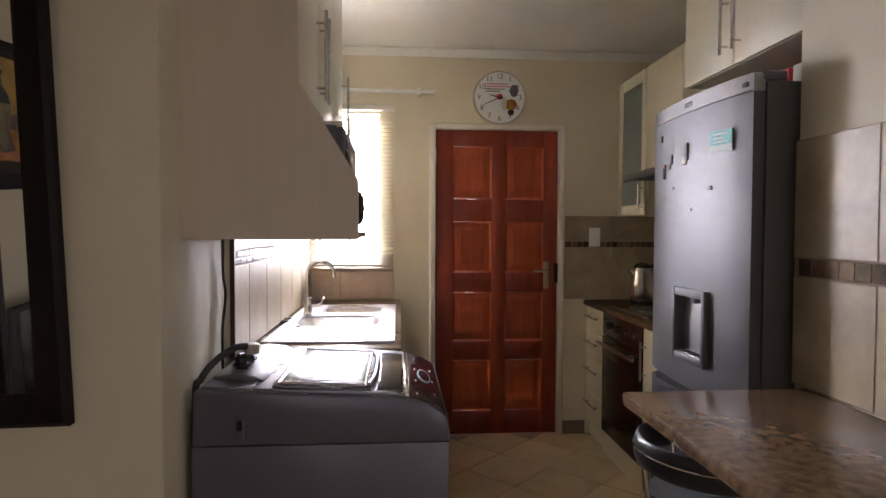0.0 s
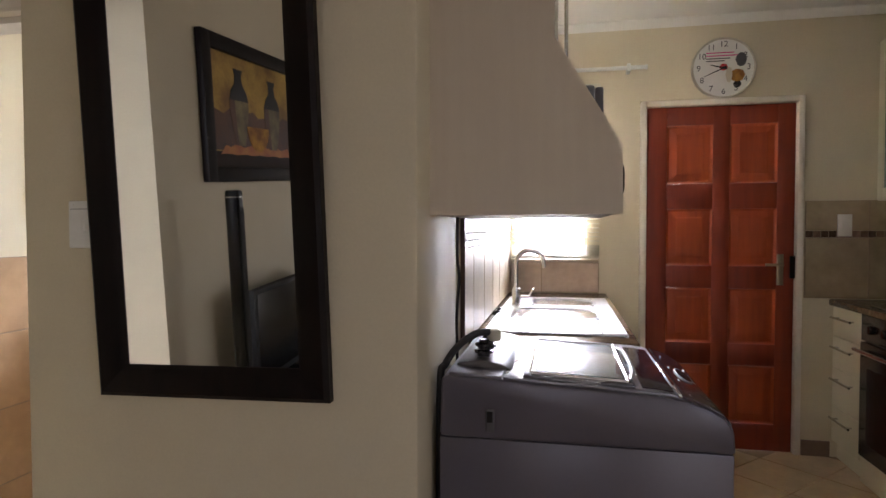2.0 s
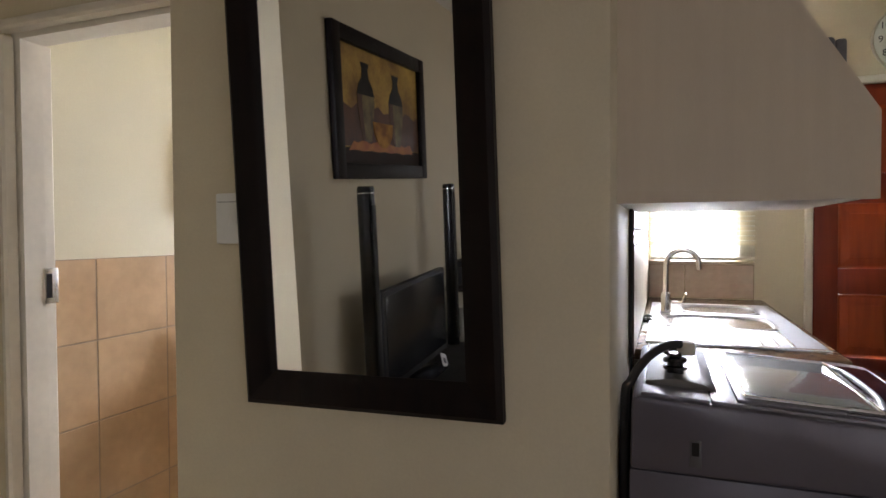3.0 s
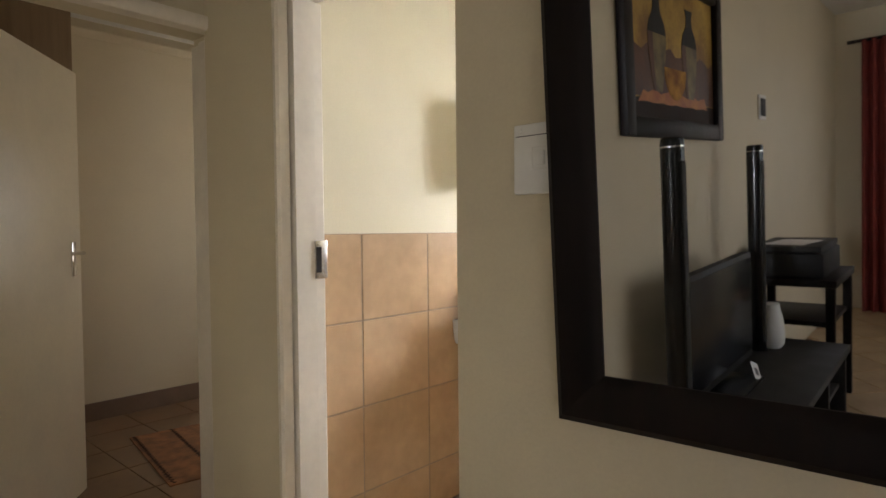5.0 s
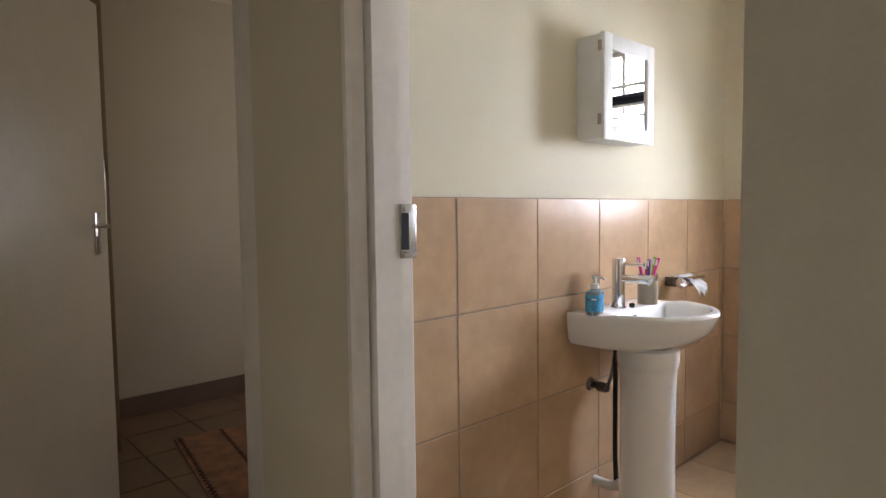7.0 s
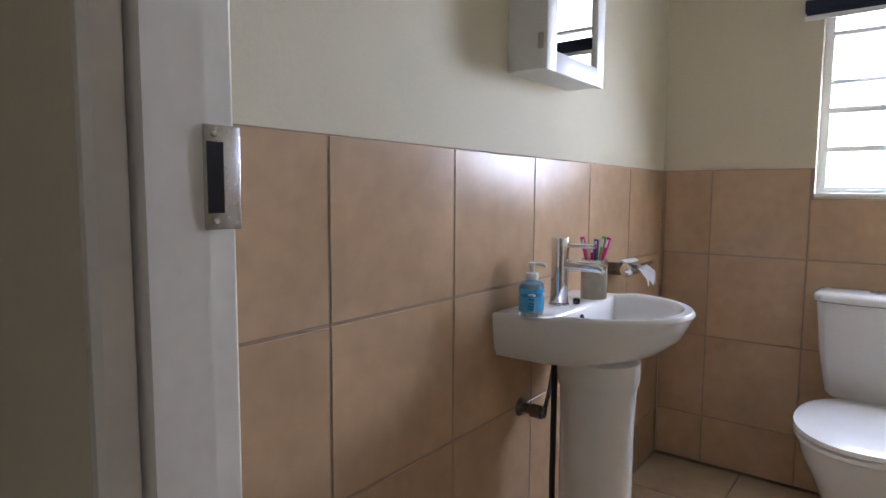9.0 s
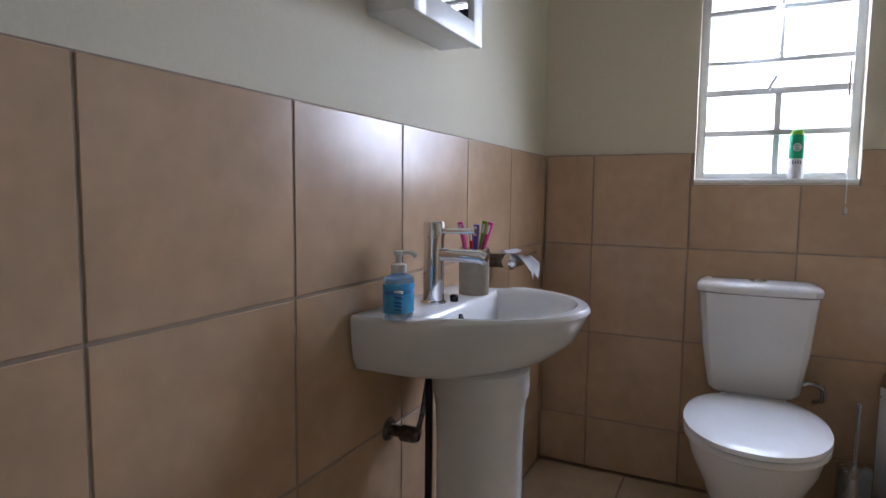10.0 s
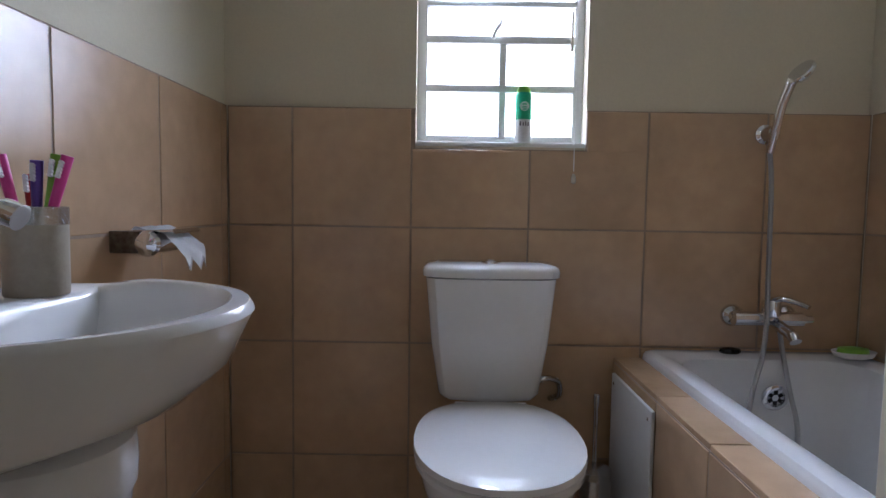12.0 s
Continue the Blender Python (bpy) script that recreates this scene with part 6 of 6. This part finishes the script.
def breakfast_bar():
    b = thing("breakfast_bar", "brown granite-look breakfast counter on a steel leg", "counter", (0.28, 1.6, 0))
    part("slab", B(-0.010, 0.548, 1.28, 2.345, 0.864, 0.904, bevel=0.010), LAMINATE, b)
    part("near_edge", B(-0.008, 0.546, 1.2725, 1.2795, 0.866, 0.897), CREAM_EDGE, b, "cream edging")
    part("leg", lathe([(0.05, 0), (0.05, 0.006), (0.030, 0.010), (0.030, 0.852), (0.055, 0.855), (0.055, 0.862)], (0.10, 1.42, 0), 24), CHROME, b)
    part("bracket", B(0.40, 0.548, 1.5, 1.54, 0.70, 0.861, bevel=0.004), CREAM_CAB, b)
    s = thing("bar_stool", "dark bar stool with a curved back hoop and chrome column", "stool", (0.29, 2.42, 0))
    c = (0.29, 2.42)
    part("base", lathe([(0.19, 0), (0.19, 0.008), (0.06, 0.030), (0.030, 0.045)], (*c, 0), 36), CHROME, s)
    part("column", lathe([(0.026, 0.04), (0.026, 0.36), (0.018, 0.362), (0.018, 0.49)], (*c, 0), 20), CHROME, s)
    part("seat", lathe([(0.06, 0.485), (0.150, 0.495), (0.178, 0.52), (0.182, 0.545), (0.170, 0.562), (0.10, 0.556), (0.02, 0.552)], (*c, 0), 40), STOOL, s, "dark grey moulded seat")
    rows = []
    for i in range(37):
        a = radians(60 + 240 * i / 36)
        d = Vector((math.cos(a), math.sin(a), 0))
        z = 0.680 + 0.012 * math.sin(math.pi * i / 36)
        rows.append([Vector((*c, z)) + d * (0.200 + 0.016 * math.cos(k * math.pi / 6)) + Vector((0, 0, 0.046 * math.sin(k * math.pi / 6))) for k in range(12)])
    part("back_hoop", loft(rows), STOOL, s, "dark grey curved back hoop")
    part("hoop_rim", tube([r[0] + Vector((0, 0, 0.010)) for r in rows], 0.003, 8), CHROME, s, "polished rim")
    for a in (95, 180, 265):
        d = Vector((math.cos(radians(a)), math.sin(radians(a)), 0))
        part("back_post", tube([Vector((*c, 0.525)) + d * 0.165, Vector((*c, 0.58)) + d * 0.188, Vector((*c, 0.665)) + d * 0.198], 0.011, 10), CHROME, s)


breakfast_bar()


# ---- tiles ----
def tile_mesh(w, h, t=0.012, b=0.0012):
    """A tile in the plane x, z with its face towards -y and worn edges; w and h leave room for the joint."""
    bm = bmesh.new()
    ring = lambda e, y: [(-w / 2 + e, y, -h / 2 + e), (w / 2 - e, y, -h / 2 + e), (w / 2 - e, y, h / 2 - e), (-w / 2 + e, y, h / 2 - e)]
    vs = [[bm.verts.new(p) for p in r] for r in (ring(0, 0), ring(0, -t + b), ring(b, -t))]
    for a, c in zip(vs, vs[1:]):
        for i in range(4):
            bm.faces.new((a[i], a[(i + 1) % 4], c[(i + 1) % 4], c[i]))
    bm.faces.new(vs[-1])
    bmesh.ops.recalc_face_normals(bm, faces=bm.faces)
    me = bpy.data.meshes.new("tile")
    bm.to_mesh(me)
    bm.free()
    return me


MESHES = {}


def lay(parent, name, mat, m, w, h, gap, t=0.012):
    """One tile as an object of its own at the pose m, sharing its mesh with all of its size."""
    key = (round(w, 4), round(h, 4), gap, t, mat.name)
    if key not in MESHES:
        MESHES[key] = tile_mesh(w - gap, h - gap, t)
        MESHES[key].materials.append(mat)
    ob = new(name, MESHES[key])
    ob.parent = parent
    ob.matrix_basis = m
    return ob


def tile_wall(name, label, facing, face, us, zs, mat=TILE, gap=0.0055, holes=()):
    """Tiles on a wall: facing is '+x', '-x' or '-y', face the place of the tiles' front, us and zs the joints. A tile that meets a hole keeps the pieces round it."""
    grow = 0.0115
    lo, hi = us[0], us[-1]
    back = {"+x": (face - 0.0145, face - 0.0016, lo, hi), "-x": (face + 0.0016, face + 0.0145, lo, hi), "-y": (lo, hi, face + 0.0016, face + 0.0145)}[facing]
    rects = [(lo, hi, zs[0], zs[-1])]
    cut = lambda r: [r] if not any(h[0] < r[1] and h[1] > r[0] and h[2] < r[3] and h[3] > r[2] for h in holes) else [
        q for h in holes[:1] for q in ((r[0], max(r[0], h[0]), h[2] - gap / 2, r[3]), (min(r[1], h[1]), r[1], h[2] - gap / 2, r[3]), (r[0], r[1], r[2], max(r[2], h[2]) + gap / 2)) if q[1] - q[0] > 0.012 and q[3] - q[2] > 0.012]
    bed = structure(name, [(*back, r[2], r[3]) if facing != "-y" else (r[0], r[1], back[2], back[3], r[2], r[3]) for r in cut(rects[0])], GROUT, label)
    for a, b in zip(us, us[1:]):
        for c, d in zip(zs, zs[1:]):
            for r in cut((a, b, c, d)):
                u, z, w, h = (r[0] + r[1]) / 2, (r[2] + r[3]) / 2, r[1] - r[0], r[3] - r[2]
                m = {"+x": pose(face - 0.012, u, z, 0, 0, 90), "-x": pose(face + 0.012, u, z, 0, 0, -90), "-y": pose(u, face + 0.012, z)}[facing]
                lay(bed, "tile", mat, m, w, h, gap)
    return bed


ROWS_B = [0.004, 0.198, 0.528, 0.857, 1.187]
tile_wall("tiles_bathroom_west", "beige glazed tiles on the bathroom wall", "+x", -3.287, [2.516, 2.768, 3.128, 3.485, 3.837, 4.184, 4.531, 4.576], ROWS_B)
tile_wall("tiles_bathroom_north", "beige glazed tiles under the bathroom window", "-y", 4.578, [-3.287, -3.107, -2.775, -2.446, -2.119, -1.790, -1.507], ROWS_B, holes=((-2.765, -2.29, 1.075, 1.3),))
tile_wall("tiles_bathroom_east", "beige glazed tiles beside the bathtub", "-x", -1.507, [2.60, 2.93, 3.26, 3.59, 3.92, 4.25, 4.576], ROWS_B)
apron = tile_wall("tiles_bath_apron", "beige tiles on the bath apron", "-x", -2.196, [2.60, 2.93, 3.26, 3.59, 3.955, 4.225, 4.576], [0.004, 0.17, 0.486])
for a, b in zip([2.60, 2.93, 3.26, 3.59, 3.955, 4.225], [2.93, 3.26, 3.59, 3.955, 4.225, 4.576]):
    lay(apron, "ledge_tile", TILE, pose(-2.155, (a + b) / 2, 0.4865) @ Matrix.Rotation(radians(-90), 4, "X"), 0.082, b - a, 0.005)


MOSAIC_GROUT = surf("dark_brown_grout", (0.09, 0.05, 0.035), 0.8, 0, 0.08, 20, 0.1, 200)


def mosaic(parent, facing, face, u0, u1, zs, step, mat=MOSAIC, gap=0.004):
    n = int((u1 - u0) / step)
    for row, (z0, z1) in enumerate(zip(zs, zs[1:])):
        for i in range(n - row % 2):
            u = u0 + (i + 0.5 + 0.5 * (row % 2)) * step
            m = {"+x": pose(face - 0.012, u, (z0 + z1) / 2, 0, 0, 90), "-x": pose(face + 0.012, u, (z0 + z1) / 2, 0, 0, -90), "-y": pose(u, face + 0.012, (z0 + z1) / 2)}[facing]
            lay(parent, "mosaic_chip", mat, m, step, z1 - z0, gap)


w1 = tile_wall("tiles_kitchen_west", "cream stone-look tiles above the sink", "+x", -1.221, [2.80, 3.0, 3.304, 3.61, 3.915, 4.22, 4.525, NORTH], [0.918, 1.240], TILE_K)
w2 = tile_wall("tiles_kitchen_west_top", "cream stone-look tiles above the mosaic band", "+x", -1.221, [2.80, 3.0, 3.304, 3.61, 3.915, 4.22, 4.525, NORTH], [1.292, 1.60], TILE_K)
b1 = structure("mosaic_band_west", [(-1.235, -1.2245, 2.80, NORTH, 1.2405, 1.2915)], MOSAIC_GROUT, "brown glass mosaic band")
mosaic(b1, "+x", -1.222, 2.80, NORTH, [1.241, 1.266, 1.291], 0.085, surf("pale_mosaic_chips", (0.66, 0.60, 0.52), 0.15, 0, 0.1, 20, 0.02, 60, (0.50, 0.42, 0.34), spread=0.4), 0.008)
structure("tile_trim_west", [(-1.235, -1.2195, 2.788, 2.799, 0.92, 1.60)], surf("brown_edge_trim", (0.08, 0.04, 0.025), 0.4), "brown tile edge trim")
tile_wall("tiles_window_sill", "cream stone-look tiles below the kitchen window", "-y", 4.578, [-1.219, -1.03, -0.685], [0.918, 1.103], TILE_BACKLIT)
n1 = tile_wall("tiles_kitchen_north", "olive cream tiles behind the worktop", "-y", 4.578, [0.455, 0.780, 1.105, 1.178], [0.912, 1.255], TILE_K)
n2 = tile_wall("tiles_kitchen_north_top", "olive cream tiles above the mosaic band", "-y", 4.578, [0.455, 0.780, 1.105, 1.178], [1.297, 1.465], TILE_K)
b2 = structure("mosaic_band_north", [(0.455, 1.178, 4.5815, NORTH, 1.256, 1.296)], GROUT, "brown glass mosaic band")
mosaic(b2, "-y", 4.579, 0.455, 1.178, [1.2565, 1.296], 0.04)
e1 = tile_wall("tiles_east", "cream stone-look tiles above the breakfast counter", "-x", 0.546, [1.10, 1.43, 1.76, 2.087, 2.408], [0.904, 1.232], TILE_K)
e2 = tile_wall("tiles_east_top", "cream stone-look tiles above the mosaic band", "-x", 0.546, [1.10, 1.43, 1.76, 2.087, 2.408], [1.288, 1.640], TILE_K)
b3 = structure("mosaic_band_east", [(0.5495, 0.56, 1.10, 2.408, 1.2325, 1.2875)], GROUT, "brown glass mosaic band")
mosaic(b3, "-x", 0.547, 1.10, 2.408, [1.233, 1.2875], 0.056)


def floor_tiles():
    bed = structure("floor_tiles", [(-2.50, 0.60, -3.2, -3.1, -0.006, -0.004)], GROUT, "tan ceramic floor tiles laid diagonally")
    T, made = 0.335, 0
    flat = Matrix.Rotation(radians(-90), 4, "X")
    rest = bmesh.new()
    def inside(x, y):
        return (-0.70 < x < 0.72 and 2.45 < y < 4.60) or (-2.5 < x < 0.60 and -3.2 < y < 2.45) or (-3.8 < x < -2.5 and 1.30 < y < 2.40)
    for i in range(-24, 25):
        for j in range(-24, 25):
            x, y = -0.03 + (i - j) * T * 0.7071, 4.02 + (i + j) * T * 0.7071
            if inside(x, y):
                lay(bed, "tile", FLOOR_T, pose(x, y, -0.008, 0, 0, 45) @ flat, T, T, 0.007, 0.009)
    for i in range(9):
        for j in range(8):
            x, y = -3.12 + 0.33 * i, 4.40 - 0.33 * j
            if -3.29 < x < -1.5 and 2.40 < y < 4.58:
                lay(bed, "tile", FLOOR_T, pose(x, y, -0.008) @ flat, 0.33, 0.33, 0.006, 0.009)
    for i in range(7):
        for j in range(14):
            x, y = -5.60 + 0.335 * i, 0.27 + 0.335 * j
            if -5.75 < x < -3.75 and 0.1 < y < 4.59:
                lay(bed, "tile", FLOOR_DIM, pose(x, y, -0.008) @ flat, 0.335, 0.335, 0.007, 0.009)


floor_tiles()
